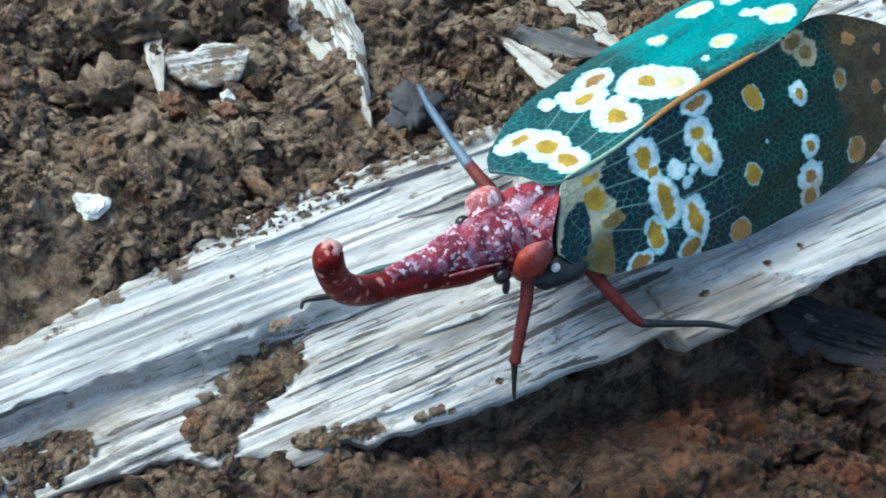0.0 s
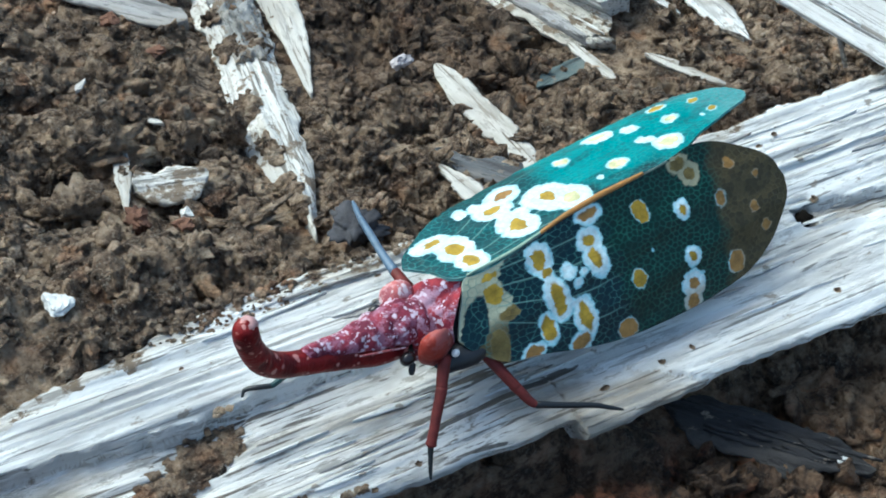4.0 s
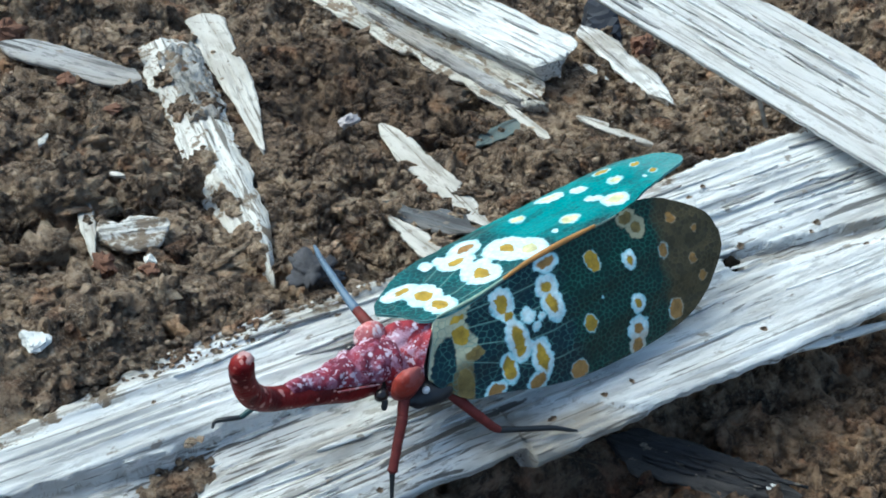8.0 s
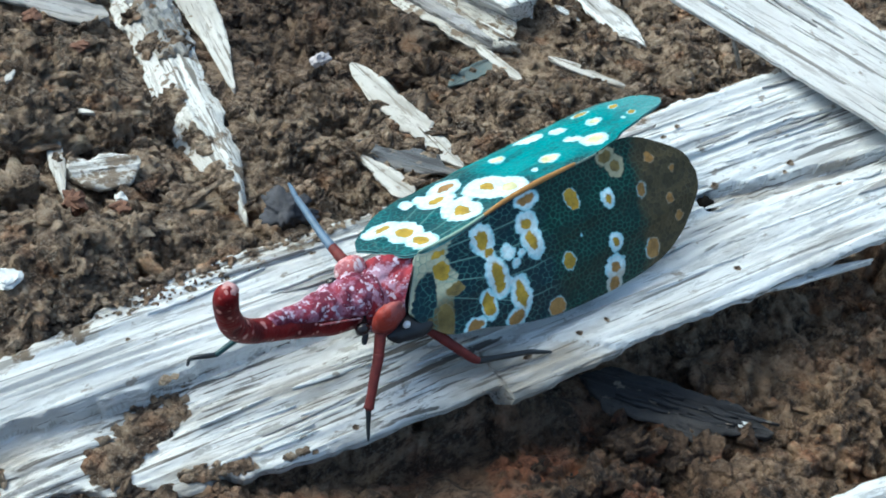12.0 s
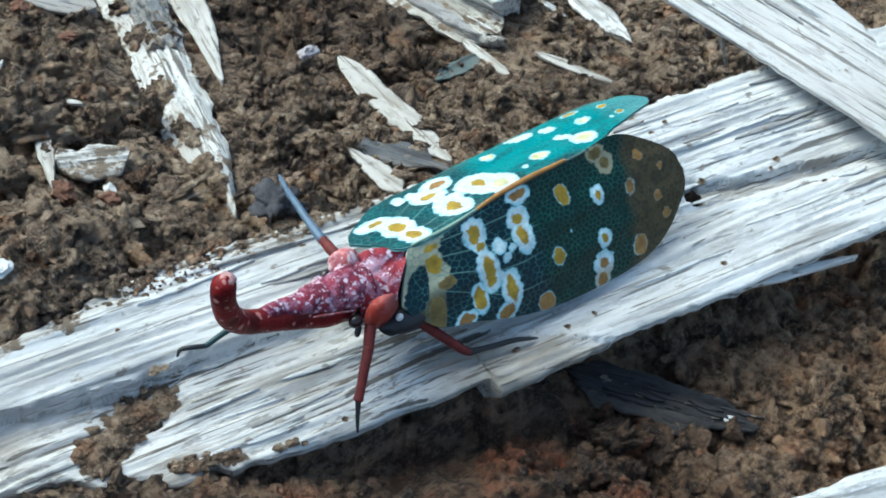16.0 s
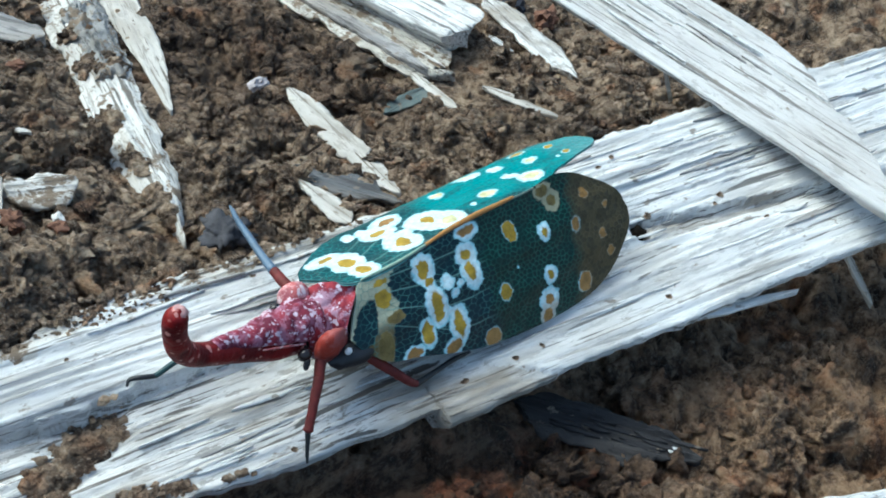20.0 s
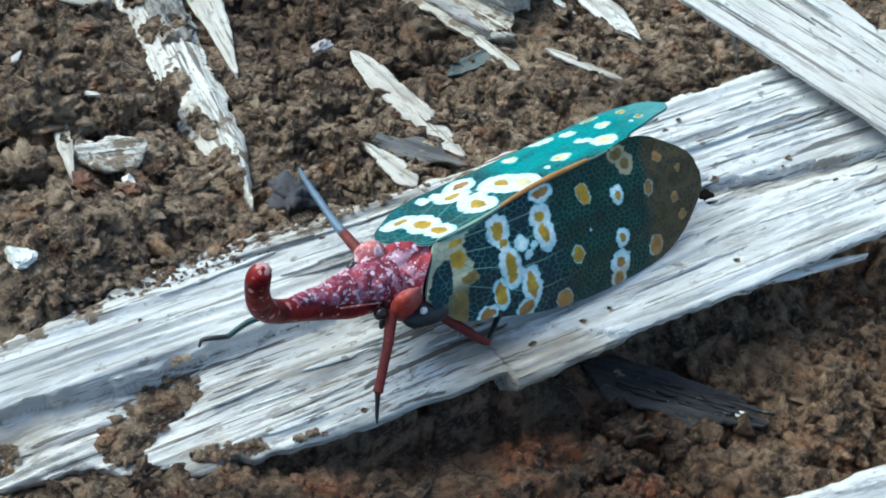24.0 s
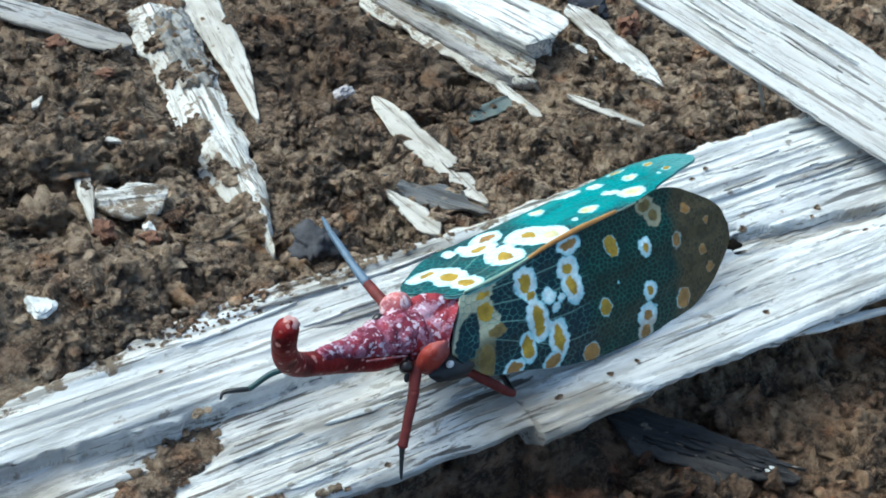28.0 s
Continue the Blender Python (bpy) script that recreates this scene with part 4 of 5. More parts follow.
# rows: a along the wing, b down from the ridge, half sizes, width of the pale rim, core colour
NEAR_SPOTS = [
    (2.1, 0.8, 0.8, 0.3, 0.0, 1), (1.9, 2.1, 0.85, 0.75, 0.0, 1), (2.5, 3.9, 0.85, 0.5, 0.0, 4), (0.9, 5.9, 0.9, 1.3, 0.0, 4),
    (6.4, 1.4, 0.62, 0.78, 0.55, 1), (6.6, 2.6, 0.5, 0.35, 0.3, 1), (6.7, 4.7, 0.58, 1.3, 0.62, 1), (5.1, 6.5, 0.6, 1.05, 0.3, 1), (3.3, 7.6, 0.9, 0.5, 0.3, 3),
    (8.4, 7.1, 0.55, 1.3, 0.52, 1), (7.4, 8.8, 0.9, 0.6, 0.25, 3), (11.0, 1.9, 0.45, 0.4, 0.68, 1), (10.9, 3.4, 0.46, 0.85, 0.7, 1), (11.7, 0.1, 0.95, 0.4, 0.4, 3),
    (8.3, 3.2, 0.0, 0.0, 0.7, 2), (8.7, 4.4, 0.0, 0.0, 0.5, 2), (7.8, 5.6, 0.0, 0.0, 0.45, 2), (6.5, 3.2, 0.0, 0.0, 0.6, 2), (5.9, 4.2, 0.0, 0.0, 0.5, 2), (9.4, 3.9, 0.0, 0.0, 0.4, 2), (7.3, 3.9, 0.0, 0.0, 0.5, 2), (11.8, 9.8, 0.9, 0.85, 0.06, 3), (16.1, 1.8, 0.66, 0.88, 0.07, 1), (13.9, 6.5, 0.6, 0.8, 0.07, 1),
    (19.6, 3.2, 0.34, 0.44, 0.4, 1), (19.2, 7.1, 0.34, 0.46, 0.46, 1), (18.7, 9.2, 0.5, 0.52, 0.7, 3), (18.2, 10.6, 0.62, 0.66, 0.28, 3), (23.2, 9.4, 0.78, 0.9, 0.12, 3),
    (20.8, -0.1, 0.8, 0.5, 0.22, 4), (21.5, 1.0, 0.5, 0.5, 0.46, 4), (23.4, 3.9, 0.46, 0.64, 0.07, 3), (25.3, 1.7, 0.36, 0.44, 0.04, 3), (27.3, 3.5, 0.25, 0.36, 0.04, 3),
    (26.2, 5.9, 0.42, 0.46, 0.04, 3), (26.9, 7.8, 0.37, 0.47, 0.04, 3), (15.9, 5.0, 0.0, 0.0, 0.13, 2)]
FAR_SPOTS = [
    (0.9, 5.1, 0.75, 0.4, 0.6, 1), (1.8, 3.5, 0.7, 0.7, 0.7, 1), (1.9, 1.4, 0.65, 0.75, 0.55, 1), (-0.4, 5.2, 0.0, 0.0, 0.6, 2), (1.9, 0.3, 0.0, 0.0, 0.55, 2),
    (6.8, 5.6, 0.8, 0.5, 0.72, 1), (7.1, 2.6, 0.65, 0.7, 0.85, 1), (6.0, 6.6, 0.0, 0.0, 0.6, 2), (8.6, 6.7, 0.9, 0.4, 0.55, 3), (11.0, 4.0, 0.62, 0.62, 1.05, 1), (9.7, 4.2, 0.0, 0.0, 0.75, 2),
    (8.3, 3.7, 0.0, 0.0, 0.55, 2), (7.0, 4.1, 0.0, 0.0, 0.6, 2), (1.4, 4.3, 0.0, 0.0, 0.6, 2), (1.9, 2.4, 0.0, 0.0, 0.6, 2), (1.5, 0.8, 0.0, 0.0, 0.45, 2), (12.0, 3.4, 0.0, 0.0, 0.6, 2), (12.3, 2.6, 0.8, 0.65, 0.75, 2), (4.6, 6.9, 0.0, 0.0, 0.5, 2), (12.6, 1.3, 0.0, 0.0, 0.5, 2), (14.6, 7.0, 0.66, 0.4, 0.12, 2), (17.7, 3.6, 0.8, 0.55, 0.14, 2), (15.6, 3.0, 0.0, 0.0, 0.26, 2),
    (19.2, 8.1, 0.85, 0.6, 0.62, 2), (21.4, 6.9, 0.0, 0.0, 0.62, 2), (22.0, 6.8, 0.0, 0.0, 0.5, 2), (21.4, 4.9, 0.0, 0.0, 0.55, 2), (22.0, 4.6, 0.0, 0.0, 0.5, 2), (22.7, 3.2, 0.9, 0.66, 0.5, 2), (25.6, 8.1, 0.8, 0.5, 0.2, 1),
    (25.1, 5.8, 0.6, 0.3, 0.24, 2), (28.2, 6.5, 0.5, 0.3, 0.08, 1), (28.6, 4.6, 0.44, 0.28, 0.08, 1), (27.5, 4.5, 0.0, 0.0, 0.26, 2)]
NEAR_TOP = [(-2.05, 4.0), (-1.83, 3.4), (-0.74, 1.58), (0.48, 0), (3.3, 0), (6.25, -0.15), (9.4, -0.55), (12.5, -0.73), (19.4, -0.72), (22.2, -1.0), (24.1, -0.6), (25.84, 0.2), (27.9, 1.6), (29.3, 3.06), (29.95, 4.75)]
NEAR_LOW = [(-2.05, 4.0), (-1.5, 5.0), (-0.68, 5.75), (1.07, 7.22), (4, 8.1), (7.9, 9.5), (11.75, 10.5), (16.5, 11.04), (20, 11.16), (23, 10.97), (24.9, 10.5), (26.9, 9.4), (28.2, 8.2), (29.5, 6.5), (29.95, 4.75)]
FAR_TOP = [(-2.4, 4.1), (-1.2, 2.6), (0.3, 0), (8, 0), (18, 0.2), (22, 1.2), (25.1, 2.25), (27.4, 2.8), (30.1, 3.44), (31.8, 4.0), (32.3, 4.6)]
FAR_LOW = [(-2.4, 4.3), (-1.4, 5.6), (2, 7.6), (8, 9.6), (15, 11.0), (21.7, 10.9), (24.2, 10.2), (27.7, 9.0), (29.8, 7.6), (31.5, 6.1), (32.3, 4.7)]
PALE_NET, FINE_NET = (0.085, 0.24, 0.215), (0.028, 0.125, 0.098)


def cells(a, b, da, db, jitter, seed):
    """Centre of the wing cell that holds each place, and the distance to its border."""
    gx, gy = np.floor(a / da), np.floor(b / db)
    d1, d2 = np.full(a.shape, 9.0), np.full(a.shape, 9.0)
    ca, cb = a.copy(), b.copy()
    for i in (-1, 0, 1):
        for j in (-1, 0, 1):
            kx, ky = gx + i, gy + j
            px = (kx + 0.5 + 0.5 * (ky % 2) + jitter * (rnd(kx, ky, seed) - 0.5)) * da
            py = (ky + 0.5 + jitter * (rnd(kx, ky, seed + 3) - 0.5)) * db
            d = np.hypot((a - px) / da, (b - py) / db)
            nearer = d < d1
            d2 = np.where(nearer, d1, np.minimum(d2, d))
            ca, cb = np.where(nearer, px, ca), np.where(nearer, py, cb)
            d1 = np.where(nearer, d, d1)
    return ca, cb, d2 - d1


def wing_paint(a, b, lo, spots, base, tip, seed, far):
    """Colour and relief of the veins at each place of a wing."""
    bent_a, bent_b = a + 0.1 * fbm(a * 0.9, b * 0.9, seed, 2), b + 0.1 * fbm(a * 0.9 + 40, b * 0.9, seed + 5, 2)
    la, lb, le = cells(bent_a, bent_b, 0.68, 0.46, 0.8, seed + 60)
    fa, fb, fe = cells(bent_a, bent_b - 0.06 * bent_a, 0.55, 0.42, 0.75, seed + 70)
    fb = fb + 0.06 * fa
    large = np.clip((12.6 - a + 0.6 * vn(a / 2, b / 2, seed + 3)) / 1.2, 0, 1)
    if far:
        large = np.clip(np.maximum(large, (3.4 - b + 0.5 * vn(a, b, seed)) / 1.0 * (a < 21)), 0, 1)
    wide = large > 0.5
    # the pattern follows the cells, so that its borders are toothed
    ka, kb = np.where(wide, la, fa), np.where(wide, lb, fb)
    qa = 0.7 * a + 0.3 * ka + 0.1 * fbm(a * 1.6, b * 1.6, seed, 3)
    qb = 0.7 * b + 0.3 * kb + 0.1 * fbm(a * 1.6 + 40, b * 1.6, seed + 5, 3)
    shade = rnd(np.floor(ka * 9), np.floor(kb * 9), seed + 9)
    col = np.zeros(a.shape + (3,)) + np.array(base)
    k = np.clip(0.5 + 0.5 * fbm(a / 2.5, b / 2.5, seed + 8, 3), 0, 1) * 0.5 + 0.4 * shade

    def lay(colour, amount):
        nonlocal col
        amount = np.asarray(amount)[..., None]
        col = col * (1 - amount) + np.array(colour) * amount

    # the far wing's tones are painted lighter, as its side faces the light
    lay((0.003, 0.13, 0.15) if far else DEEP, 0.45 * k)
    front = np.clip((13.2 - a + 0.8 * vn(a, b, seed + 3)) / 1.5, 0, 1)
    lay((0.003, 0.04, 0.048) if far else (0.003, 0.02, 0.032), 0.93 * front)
    if far:
        # dark dashes beside the ridge, a thin grey veil at the tip
        dash = np.clip((3.3 - b + 1.2 * vn(a / 1.7, b / 0.5, seed + 31)) / 1.2, 0, 1) * np.clip((a - 11) / 2, 0, 1) * np.clip((22.5 - a) / 3, 0, 1)
        lay((0.002, 0.03, 0.036), 0.96 * dash)
        lay((0.003, 0.09, 0.1), 0.75 * np.clip((fbm(a / 2.0, b / 0.8, seed + 33, 3) - 0.1) * 2, 0, 1) * (0.4 + 0.6 * shade))
        lay((0.12, 0.27, 0.28), np.clip((a - 26.5 + 0.7 * vn(a, b, seed + 35)) / 5, 0, 0.75))
        lay((0.07, 0.1, 0.11), np.clip((b - 8.0) / 0.8, 0, 0.8) * np.clip((a - 24) / 2, 0, 1))
        brown = np.zeros(a.shape)
    else:
        # the pale shoulder round a dark netted patch
        edge = np.interp(qb, (0, 1.2, 3, 4, 5, 7.2), (4.0, 2.7, 3.3, 2.4, 2.1, 1.3)) - qa
        u, w = 0.58 * (qa + 0.35) - 0.81 * (qb - 3.5), 0.81 * (qa + 0.35) + 0.58 * (qb - 3.5)
        dark = 1 - np.hypot(u / 2.0, w / 1.0)
        pale = np.clip(edge / 0.15, 0, 1) * np.clip(-dark / 0.1, 0, 1)
        low = np.clip((b - 3.6) / 1.4, 0, 1)
        lay((0.45, 0.46, 0.33), 0.95 * pale * (1 - low))
        lay((0.15, 0.12, 0.055), 0.95 * pale * low)
        brown = np.clip((qa - 22.4 + 0.12 * (b - 6) + 0.5 * vn(a, b, seed + 2)) / 1.5, 0, 1)
        lay(tip, brown)
        lay((0.03, 0.026, 0.013), 0.55 * brown * (shade > 0.45))
    rim, core = np.full(a.shape, -9.0), np.full(a.shape, -9.0)
    tint = np.zeros(a.shape, int)
    for sa, sb, ra, rb, w, kind in spots:
        rim = np.maximum(rim, (1 - np.hypot((qa - sa) / (ra + w), (qb - sb) / (rb + w))) * (min(ra, rb) + w))
        if ra > 0:
            c = (1 - np.hypot((qa - sa) / ra, (qb - sb) / rb)) * min(ra, rb)
            tint = np.where(c > core, kind, tint)
            core = np.maximum(core, c)
    f = np.clip(rim / 0.09 + 0.5, 0, 1)
    g = np.clip(core / 0.08 + 0.5, 0, 1)
    # veins: pale in the front half, fine rows behind
    patchy = np.clip(0.75 + 0.6 * fbm(a / 1.3, b / 1.3, seed + 77, 2), 0.25, 1)
    lines = patchy * np.where(wide, np.clip(1 - le / 0.16, 0, 1), np.clip(1 - fe / 0.26, 0, 1))
    vein = lines * (1 - f)
    lay(PALE_NET if not far else (0.05, 0.26, 0.25), 0.8 * vein * large * (1 - brown))
    lay(FINE_NET if not far else (0.02, 0.3, 0.29), 0.8 * vein * (1 - large) * (1 - brown))
    lay((0.12, 0.1, 0.05), 0.5 * vein * brown)
    # long veins that fan out from the hinge
    for row in ((0.9, 0.02), (2.4, 0.06), (4.3, 0.1), (6.3, 0.14)):
        d = np.abs(b - row[0] * (0.45 + 0.55 * np.clip((a + 2) / 10, 0, 1)) - row[1] * a - 0.12 * vn(a / 2, 0 * a, seed + 90))
        lay((0.2, 0.36, 0.32), 0.7 * np.clip(1.3 - d / 0.06, 0, 1) * (1 - f) * np.clip((13 - a) / 3, 0, 1) * np.clip((a - 1) / 2, 0, 1))
    if not far:
        lay((0.3, 0.38, 0.31), 0.6 * np.clip(1.2 - (b - lo) / 0.45, 0, 1) * np.clip((7 - a) / 3, 0, 1) * (0.4 + 0.6 * lines))
    halo = np.array(WHITE) * (0.92 + 0.12 * vn(a * 3, b * 3, seed + 4))[..., None]
    blue = np.clip((np.clip(0.9 - rim / 0.25, 0, 0.75) + 0.4 * lines), 0, 0.9)[..., None]
    halo = halo * (1 - blue) + np.array((0.3, 0.68, 0.78)) * blue
    dull = np.maximum(0.75 * brown, 0.55 * (0 if far else 1) * np.clip((b - 9.2) / 0.8, 0, 1))[..., None]
    halo = halo * (1 - dull) + np.array(TAN) * dull
    halo = np.where(((tint == 4) & (core > -0.5))[..., None], np.array((0.34, 0.33, 0.22)), halo)
    col = col * (1 - f[..., None]) + halo * f[..., None]
    cores = np.array([YELLOW, YELLOW, CREAM, TAN, (0.2, 0.15, 0.05)])[tint] * (0.9 + 0.25 * vn(a * 1.5, b * 1.5, seed + 6))[..., None]
    cores = cores * (1 - 0.25 * lines[..., None])
    col = col * (1 - g[..., None]) + cores * g[..., None]
    lay((0.36, 0.42, 0.36) if not far else (0.12, 0.3, 0.3), 0.85 * np.clip(1.4 - (b - lo) / 0.12, 0, 1) * (a < 20))
    return np.clip(col, 0, 1), lines


def outline(a, rows):
    q = smooth_path(rows, 600)
    return np.interp(a, q[:, 0], q[:, 1])


def build_wing(name, spots, base, tip, top, low, shape, side, label, seed):
    """One forewing as a thin curved shell; shape gives outward and downward way for the distance b from the ridge."""
    na, nb = 430, 190
    front, length = top[0][0], top[-1][0]
    k = np.linspace(0, 1, na)
    k = 0.75 * k + 0.25 * (0.5 - 0.5 * np.cos(np.pi * k))
    a = (front + (length - front) * k)[:, None]
    lo, hi = outline(a, top), outline(a, low)
    b = lo + np.maximum(hi - lo, 0.02) * np.linspace(0, 1, nb)[None]
    a = a + 0 * b
    out, down = shape(a, b)
    rip = 0.04 * fbm(a / 1.2, b / 1.0, seed, 2) + 0.07 * np.sin(b * 1.7 + a * 0.12)
    col, lines = wing_paint(a, b, lo, [(p, q, u, v, w * (1.3 if side > 0 and p < 13 else 1.0), k) for p, q, u, v, w, k in spots], base, tip, seed, side > 0)
    rip = rip + 0.035 * lines
    up = np.stack([a, side * (out + rip * 0.5), 8.8 + 0.015 * a - down + rip], -1)
    under = up.copy()
    under[..., 2] -= 0.2
    under[..., 1] -= side * 0.12
    v = np.concatenate([up.reshape(-1, 3), under.reshape(-1, 3)])
    f = grid_faces(na, nb)
    n = na * nb
    edge = np.concatenate([np.arange(nb), np.arange(1, na) * nb + nb - 1, (na - 1) * nb + np.arange(nb - 2, -1, -1), np.arange(na - 2, 0, -1) * nb])
    rim = np.stack([edge, np.roll(edge, -1), np.roll(edge, -1) + n, edge + n], -1)
    if side < 0:
        f, rim = f[:, ::-1], rim[:, ::-1]
    ob = part(name, (v, np.concatenate([f[:, ::-1], f + n, rim])), wing_skin, insect, label)
    att = ob.data.color_attributes.new("pattern", "FLOAT_COLOR", "POINT")
    q = np.concatenate([col.reshape(-1, 3)] * 2)
    att.data.foreach_set("color", np.concatenate([q, np.ones((len(q), 1))], 1).ravel())
    return ob


def near_shape(a, b):
    t = radians(46)
    bulge = 0.7 * np.sin(np.pi * np.clip(b / 12, 0, 1))
    return b * np.cos(t) + bulge * np.sin(t), b * np.sin(t) - bulge * np.cos(t)


def far_shape(a, b):
    t = radians(28)
    curl = np.clip(b - 7.0, 0, 9)
    return b * np.cos(t) - 0.06 * curl**2, b * np.sin(t) + 0.105 * curl**2


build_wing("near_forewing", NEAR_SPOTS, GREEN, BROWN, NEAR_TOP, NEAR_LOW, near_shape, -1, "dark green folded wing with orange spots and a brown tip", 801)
far_wing = build_wing("far_forewing", FAR_SPOTS, LIT_TEAL, LIT_TEAL, FAR_TOP, FAR_LOW, far_shape, 1, "folded wing with cream spots and white bands, its teal brightened as if lit", 821)


def seam(rows, radius):
    """Points along the upper edge of the near wing, with a radius that swells in the middle."""
    out = []
    for k, a in enumerate(rows):
        b = float(outline(np.array(a), NEAR_TOP))
        o, d = near_shape(np.array(a), np.array(b))
        out.append((a, -float(o), 8.88 + 0.015 * a - float(d), radius * (0.6 + 0.4 * math.sin(math.pi * k / (len(rows) - 1)))))
    return out


part("wing_seam", tube(seam((0.6, 3, 5, 8), 0.15), 24, 8), pale_green, insect, "pale green seam between the wings")
part("wing_vein", tube(seam((7.4, 10, 13, 15, 17.5), 0.24), 30, 8), ridge_orange, insect, "orange vein along the wing seam")

# trunk
part("thorax", ellipsoid((-0.6, 0, 4.4), (4.4, 3.2, 2.5), 20, 28, 0.05, 3), body_black, insect, "black thorax")
part("thorax_side", ellipsoid((-1.5, -3.5, 4.9), (2.5, 1.15, 0.95), 18, 26, 0.12, 7), body_black, insect, "black side of the thorax")
part("abdomen", ellipsoid((9.5, 0, 3.9), (10.5, 3.6, 2.7), 20, 28, 0.03, 4), body_black, insect, "black abdomen under the wings")


def pronotum_mesh():
    u = np.linspace(0, 1, 30)[:, None]
    w = np.linspace(-1, 1, 44)[None]
    half = 1.9 + 0.95 * u**0.8
    y = half * np.sin(w * 1.5)
    x = -5.0 + 5.3 * u - u * np.minimum(1.05 * np.abs(y), 2.5)
    z = 7.72 + 0.7 * u - 0.25 * np.sin(np.pi * u) - (3.4 + 0.4 * u) * (1 - np.cos(w * 1.35)) + 0.3 * fbm(x / 1.0, y / 1.0, 14, 4) - 0.2 * np.exp(-((w / 0.05) ** 2))
    up = np.stack([x, y, z], -1)
    low = up.copy()
    low[..., 2] -= 0.6
    n, f = 30 * 44, grid_faces(30, 44)
    return np.concatenate([up.reshape(-1, 3), low.reshape(-1, 3)]), np.concatenate([f, f[:, ::-1] + n])


part("pronotum", pronotum_mesh(), pronotum_red, insect, "mottled pink-red pronotum dusted with white wax")
part("side_lobe", ellipsoid((-3.9, -2.75, 6.5), (1.35, 0.85, 1.95), 22, 30, 0.07, 5), lobe_orange, insect, "orange-red side lobe")
part("side_lobe", ellipsoid((-4.0, 2.3, 6.9), (1.35, 1.1, 1.15), 16, 22, 0.06, 6), lobe_pink, insect, "pale pink side lobe")
part("wax_dot", ellipsoid((-2.75, -3.75, 6.1), (0.32, 0.28, 0.34), 10, 14), white_wax, insect, "white wax dot")

# head and snout
head = part("head", tube([(-3.6, 0.2, 6.5, 1.75), (-5.2, 0.3, 6.8, 1.8), (-6.8, 0.45, 6.9, 1.6), (-8.6, 0.55, 7.15, 1.2), (-10.6, 0.6, 7.75, 0.85), (-12.8, 0.55, 8.5, 0.6)], 40, 26, 0.8, 0.16, 8), head_pink, insect, "pink head dusted with white wax flecks")
snout = part("snout", tube([(-5.4, -0.3, 5.5, 1.4), (-7.4, -0.05, 5.7, 1.35), (-9.4, 0.2, 6.3, 1.18), (-11.6, 0.35, 7.2, 1.02), (-13.7, 0.4, 8.2, 0.94), (-15.2, 0.4, 9.3, 0.95), (-16.3, 0.4, 10.8, 0.96), (-17.0, 0.4, 12.8, 0.9), (-17.3, 0.4, 14.6, 0.9), (-17.3, 0.4, 15.4, 0.86), (-17.27, 0.4, 15.85, 0.66), (-17.25, 0.4, 16.05, 0.36)], 90, 26, 1.0, 0.02, 9), snout_red, insect, "dark red upturned snout with tiny pale dots")
part("snout_tip", ellipsoid((-17.12, 0.45, 15.75), (0.6, 0.6, 0.45), 18, 26, 0.2, 10), tip_pale, snout, "pale pink rounded tip")
part("rim", tube([(-5.6, -1.72, 6.5, 0.08), (-6.8, -1.42, 6.72, 0.09), (-8.0, -1.15, 6.92, 0.09), (-9.2, -0.92, 7.2, 0.06)], 24, 8, 1.0, 0.3, 31), lobe_pink, head, "pale waxy rim")
part("eye", ellipsoid((-5.9, -2.25, 5.9), (0.62, 0.5, 0.62), 12, 16), eye_black, head, "small dark eye")
part("eye", ellipsoid((-6.2, 1.75, 7.2), (0.55, 0.5, 0.55), 12, 16), eye_black, head, "small dark eye")
part("antenna", tube([(-5.5, -2.4, 5.1, 0.22), (-5.7, -2.6, 4.7, 0.26), (-5.8, -2.75, 4.4, 0.18)], 12, 10), body_black, head, "short black antenna")
part("antenna", tube([(-5.6, 2.3, 5.3, 0.24), (-5.9, 2.6, 4.9, 0.28), (-6.1, 2.8, 4.5, 0.2)], 12, 10), body_black, head, "short black antenna")


def leg(name, label, upper, lower, foot):
    """A leg as a part with three sub-parts: rows of x, y, z, radius, and a material for each."""
    root = part(name, tube(upper[0], 16, 10, 1.0, 0.05, 2), upper[1], insect, label)
    part("shank", tube(lower[0], 20, 10, 1.0, 0.06, 3), lower[1], root)
    toe = part("foot", tube(foot[0], 18, 8, 1.0, 0.1, 4), foot[1], root)
    return root, toe


front_leg, _ = leg("front_leg", "red front leg with a black foot",
                ([(-4.2, -2.6, 5.6, 0.5), (-4.9, -3.4, 5.0, 0.46), (-5.4, -4.1, 4.5, 0.43)], leg_red),
                ([(-5.4, -4.1, 4.5, 0.44), (-6.5, -5.3, 3.4, 0.4), (-7.4, -6.3, 2.4, 0.38), (-7.75, -6.65, 2.0, 0.43)], leg_red),
                ([(-7.75, -6.65, 2.0, 0.26), (-8.1, -7.3, 1.2, 0.18), (-8.4, -7.9, 0.5, 0.15), (-8.6, -8.3, 0.2, 0.09)], leg_black))
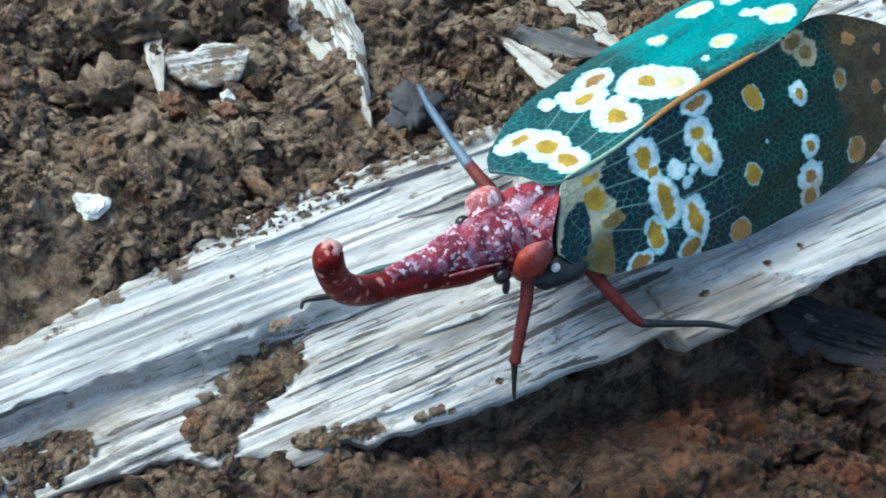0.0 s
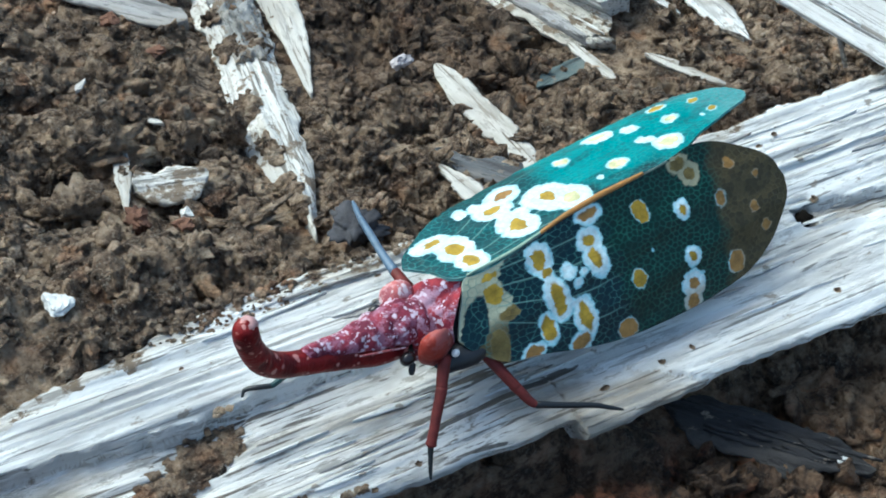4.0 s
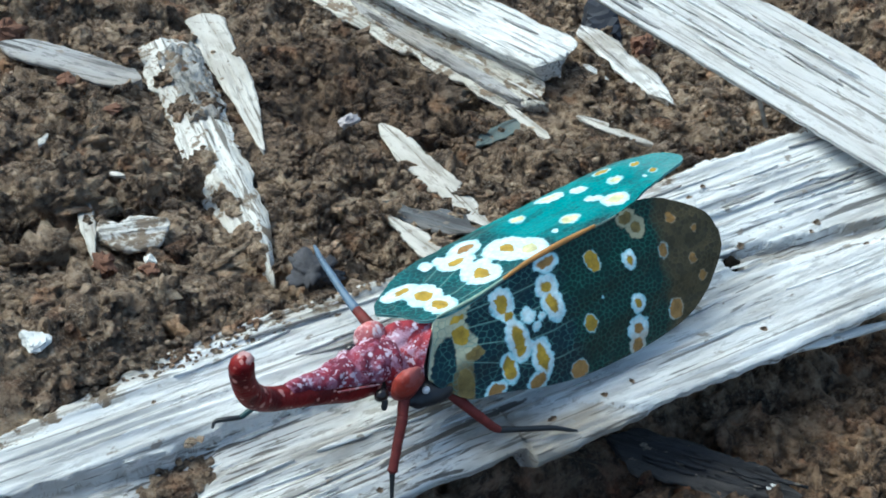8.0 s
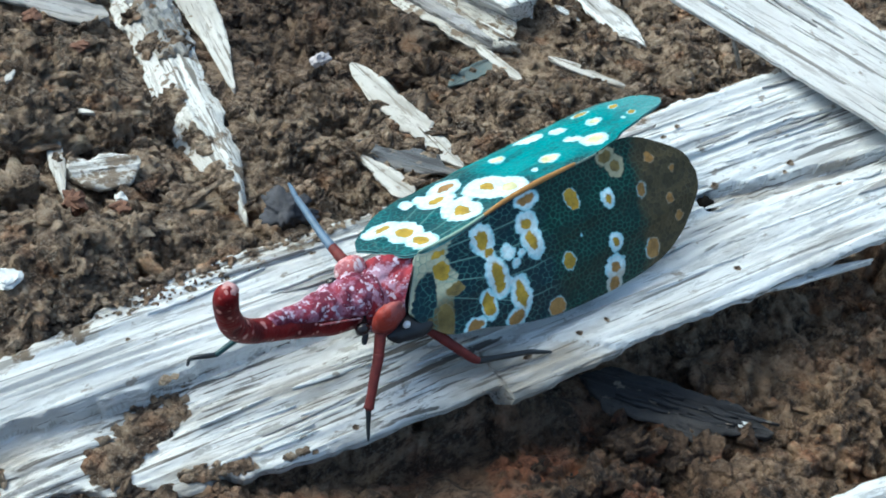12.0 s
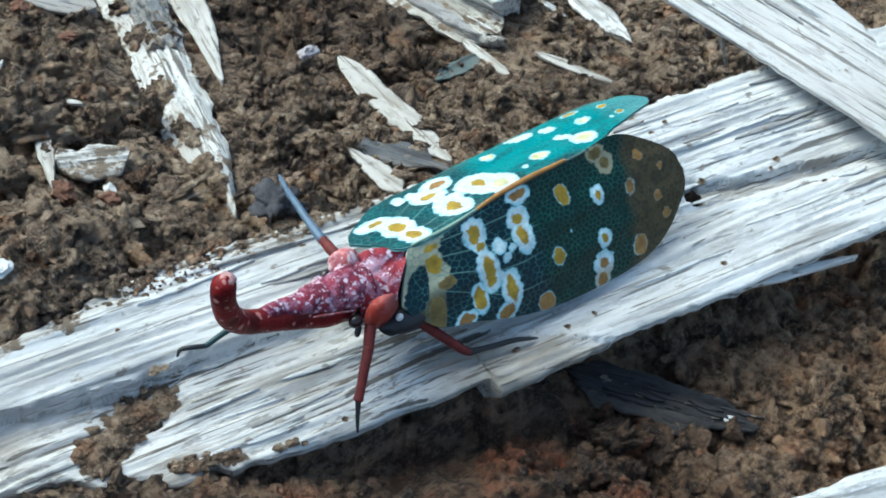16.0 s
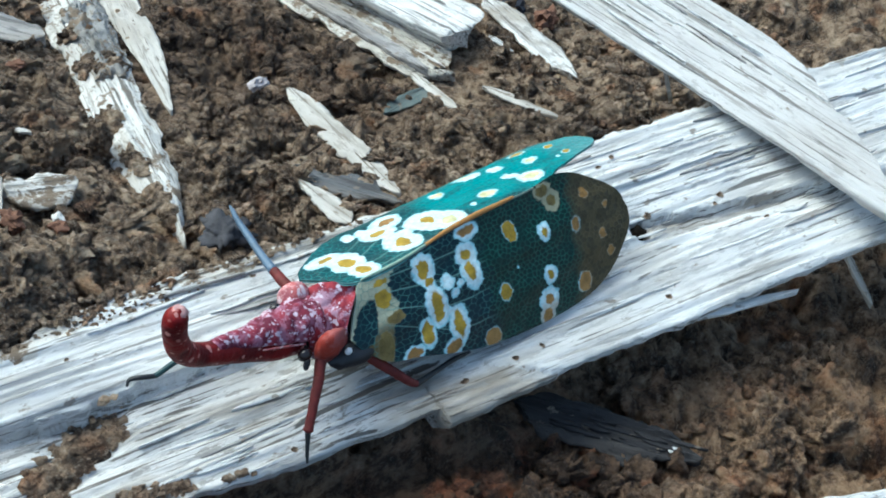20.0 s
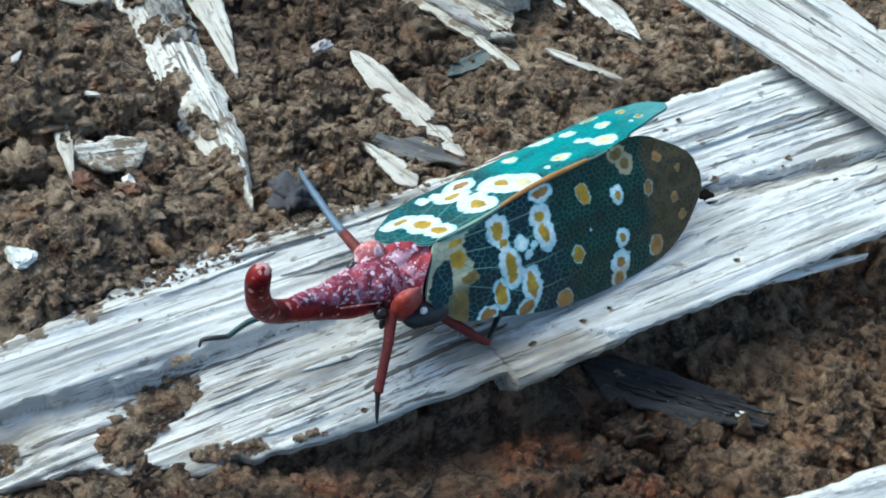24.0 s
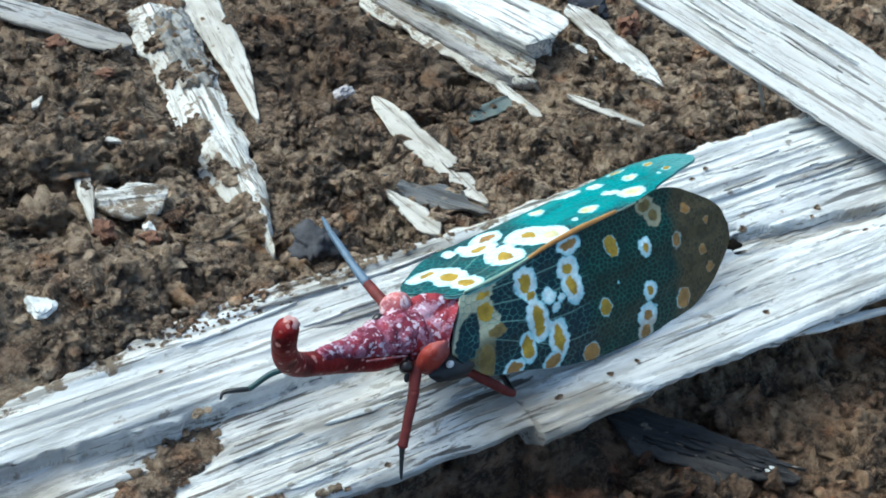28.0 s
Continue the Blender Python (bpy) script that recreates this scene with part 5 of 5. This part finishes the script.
middle_leg, middle_foot = leg("middle_leg", "red middle leg with a blue-black foot",
                 ([(-0.6, -3.2, 4.2, 0.5), (0.6, -5.0, 3.2, 0.46), (1.6, -6.4, 2.4, 0.42)], leg_red),
                 ([(1.6, -6.4, 2.4, 0.42), (2.3, -7.2, 1.8, 0.38), (2.8, -7.6, 1.5, 0.3)], leg_red),
                 ([(2.8, -7.6, 1.5, 0.3), (4.8, -8.3, 1.3, 0.24), (7.0, -9.1, 1.2, 0.22), (8.2, -9.6, 0.9, 0.18), (9.2, -10.0, 0.6, 0.1)], leg_black))
far_leg, _ = leg("far_leg", "blue-grey outstretched leg with a red joint",
              ([(-3.2, 3.0, 5.6, 0.5), (-3.1, 4.4, 5.3, 0.46), (-3.0, 5.8, 5.0, 0.42)], leg_red),
              ([(-3.0, 5.8, 5.0, 0.42), (-2.7, 8.0, 4.5, 0.34), (-2.2, 10.5, 3.9, 0.32), (-1.8, 12.4, 3.4, 0.26)], leg_blue),
              ([(-1.8, 12.4, 3.4, 0.24), (-1.4, 13.6, 3.0, 0.22), (-1.0, 14.6, 2.5, 0.12)], leg_blue))
far_front_leg, _ = leg("far_front_leg", "dark front leg stretched out under the snout",
                    ([(-4.8, 1.4, 4.4, 0.45), (-7.0, 2.0, 3.4, 0.4), (-9.2, 2.6, 2.4, 0.36)], leg_red),
                    ([(-9.2, 2.6, 2.4, 0.32), (-12.2, 4.1, 1.2, 0.26), (-14.7, 4.1, 0.55, 0.22)], leg_teal),
                    ([(-14.7, 4.1, 0.55, 0.22), (-15.8, 4.6, 0.5, 0.2), (-16.5, 4.9, 0.3, 0.17), (-16.9, 4.6, 0.1, 0.1)], leg_black))


# ---- what moves ----
BODY = [
    (0.0, pose(-0.00445, -0.00033, -0.00184, 7.22, -1.65, 9.01)),
    (1.5, pose(-0.00461, 0.00039, -0.00169, 6.16, -2.73, 6.80)),
    (3.0, pose(-0.00480, 0.00063, -0.00166, 7.01, -1.95, 7.24)),
    (4.5, pose(-0.00471, 0.00043, -0.00171, 7.85, -1.80, 7.29)),
    (6.5, pose(-0.00441, 0.00013, -0.00179, 8.90, -1.15, 7.70)),
    (8.0, pose(-0.00440, 0.00003, -0.00184, 9.64, -0.69, 7.92)),
    (11.0, pose(-0.00402, 0.00016, -0.00185, 10.06, 0.03, 7.97)),
    (12.5, pose(-0.00401, 0.00021, -0.00190, 10.03, 0.01, 7.91)),
    (14.5, pose(-0.00393, 0.00018, -0.00196, 9.80, 0.46, 8.17)),
    (17.0, pose(-0.00386, 0.00009, -0.00204, 10.01, 0.79, 8.31)),
    (20.0, pose(-0.00414, 0.00001, -0.00209, 10.33, 1.09, 8.38)),
    (22.5, pose(-0.00357, 0.00014, -0.00211, 10.80, 1.59, 8.47)),
    (24.5, pose(-0.00359, 0.00024, -0.00212, 11.33, 1.56, 8.09)),
    (26.0, pose(-0.00358, 0.00038, -0.00211, 11.62, 1.76, 8.05)),
    (28.0, pose(-0.00357, 0.00023, -0.00214, 12.01, 1.91, 8.23)),
]


def held(rows):
    """Poses on the body of a leg whose foot stays where it stands."""
    rest = pose(-0.00402, 0.00016, -0.00185, 10.06, 0.03, 7.97)
    return [(t, m.inverted() @ rest) for t, m in rows]


def motions():
    walk(insect, BODY)
    for limb in (front_leg, far_leg, far_front_leg):
        walk(limb, held(BODY))
    # the far wing sinks slowly on its hinge
    tilt = ((0, -9), (3, -7.5), (6.5, -3.5), (11, 0), (17, 2.5), (22.5, 5.8), (28, 8.8))
    hinge = Matrix.Translation((0, 0, 0.0089))
    walk(far_wing, [(t, hinge @ pose(0, 0, 0, -a, 0, 0) @ hinge.inverted()) for t, a in tilt])
    # the middle leg is drawn in under the wing
    hip = Matrix.Translation((-0.0004, -0.0048, 0.0035))
    knee = Matrix.Translation((0.0028, -0.0076, 0.0015))
    turn = ((0, -21, 8), (3, -20, 8), (6.5, -9, 2), (8, -5, -2), (11, 0, 0), (14.5, 3, 3), (17, 4, 6), (20, 7, 18), (25, 10, 50), (28, 13, 85))
    walk(middle_leg, [(t, hip @ pose(0, 0, 0, 0, 0, a) @ hip.inverted()) for t, a, b in turn])
    walk(middle_foot, [(t, knee @ pose(0, 0, 0, 0, 0, b) @ knee.inverted()) for t, a, b in turn])


motions()
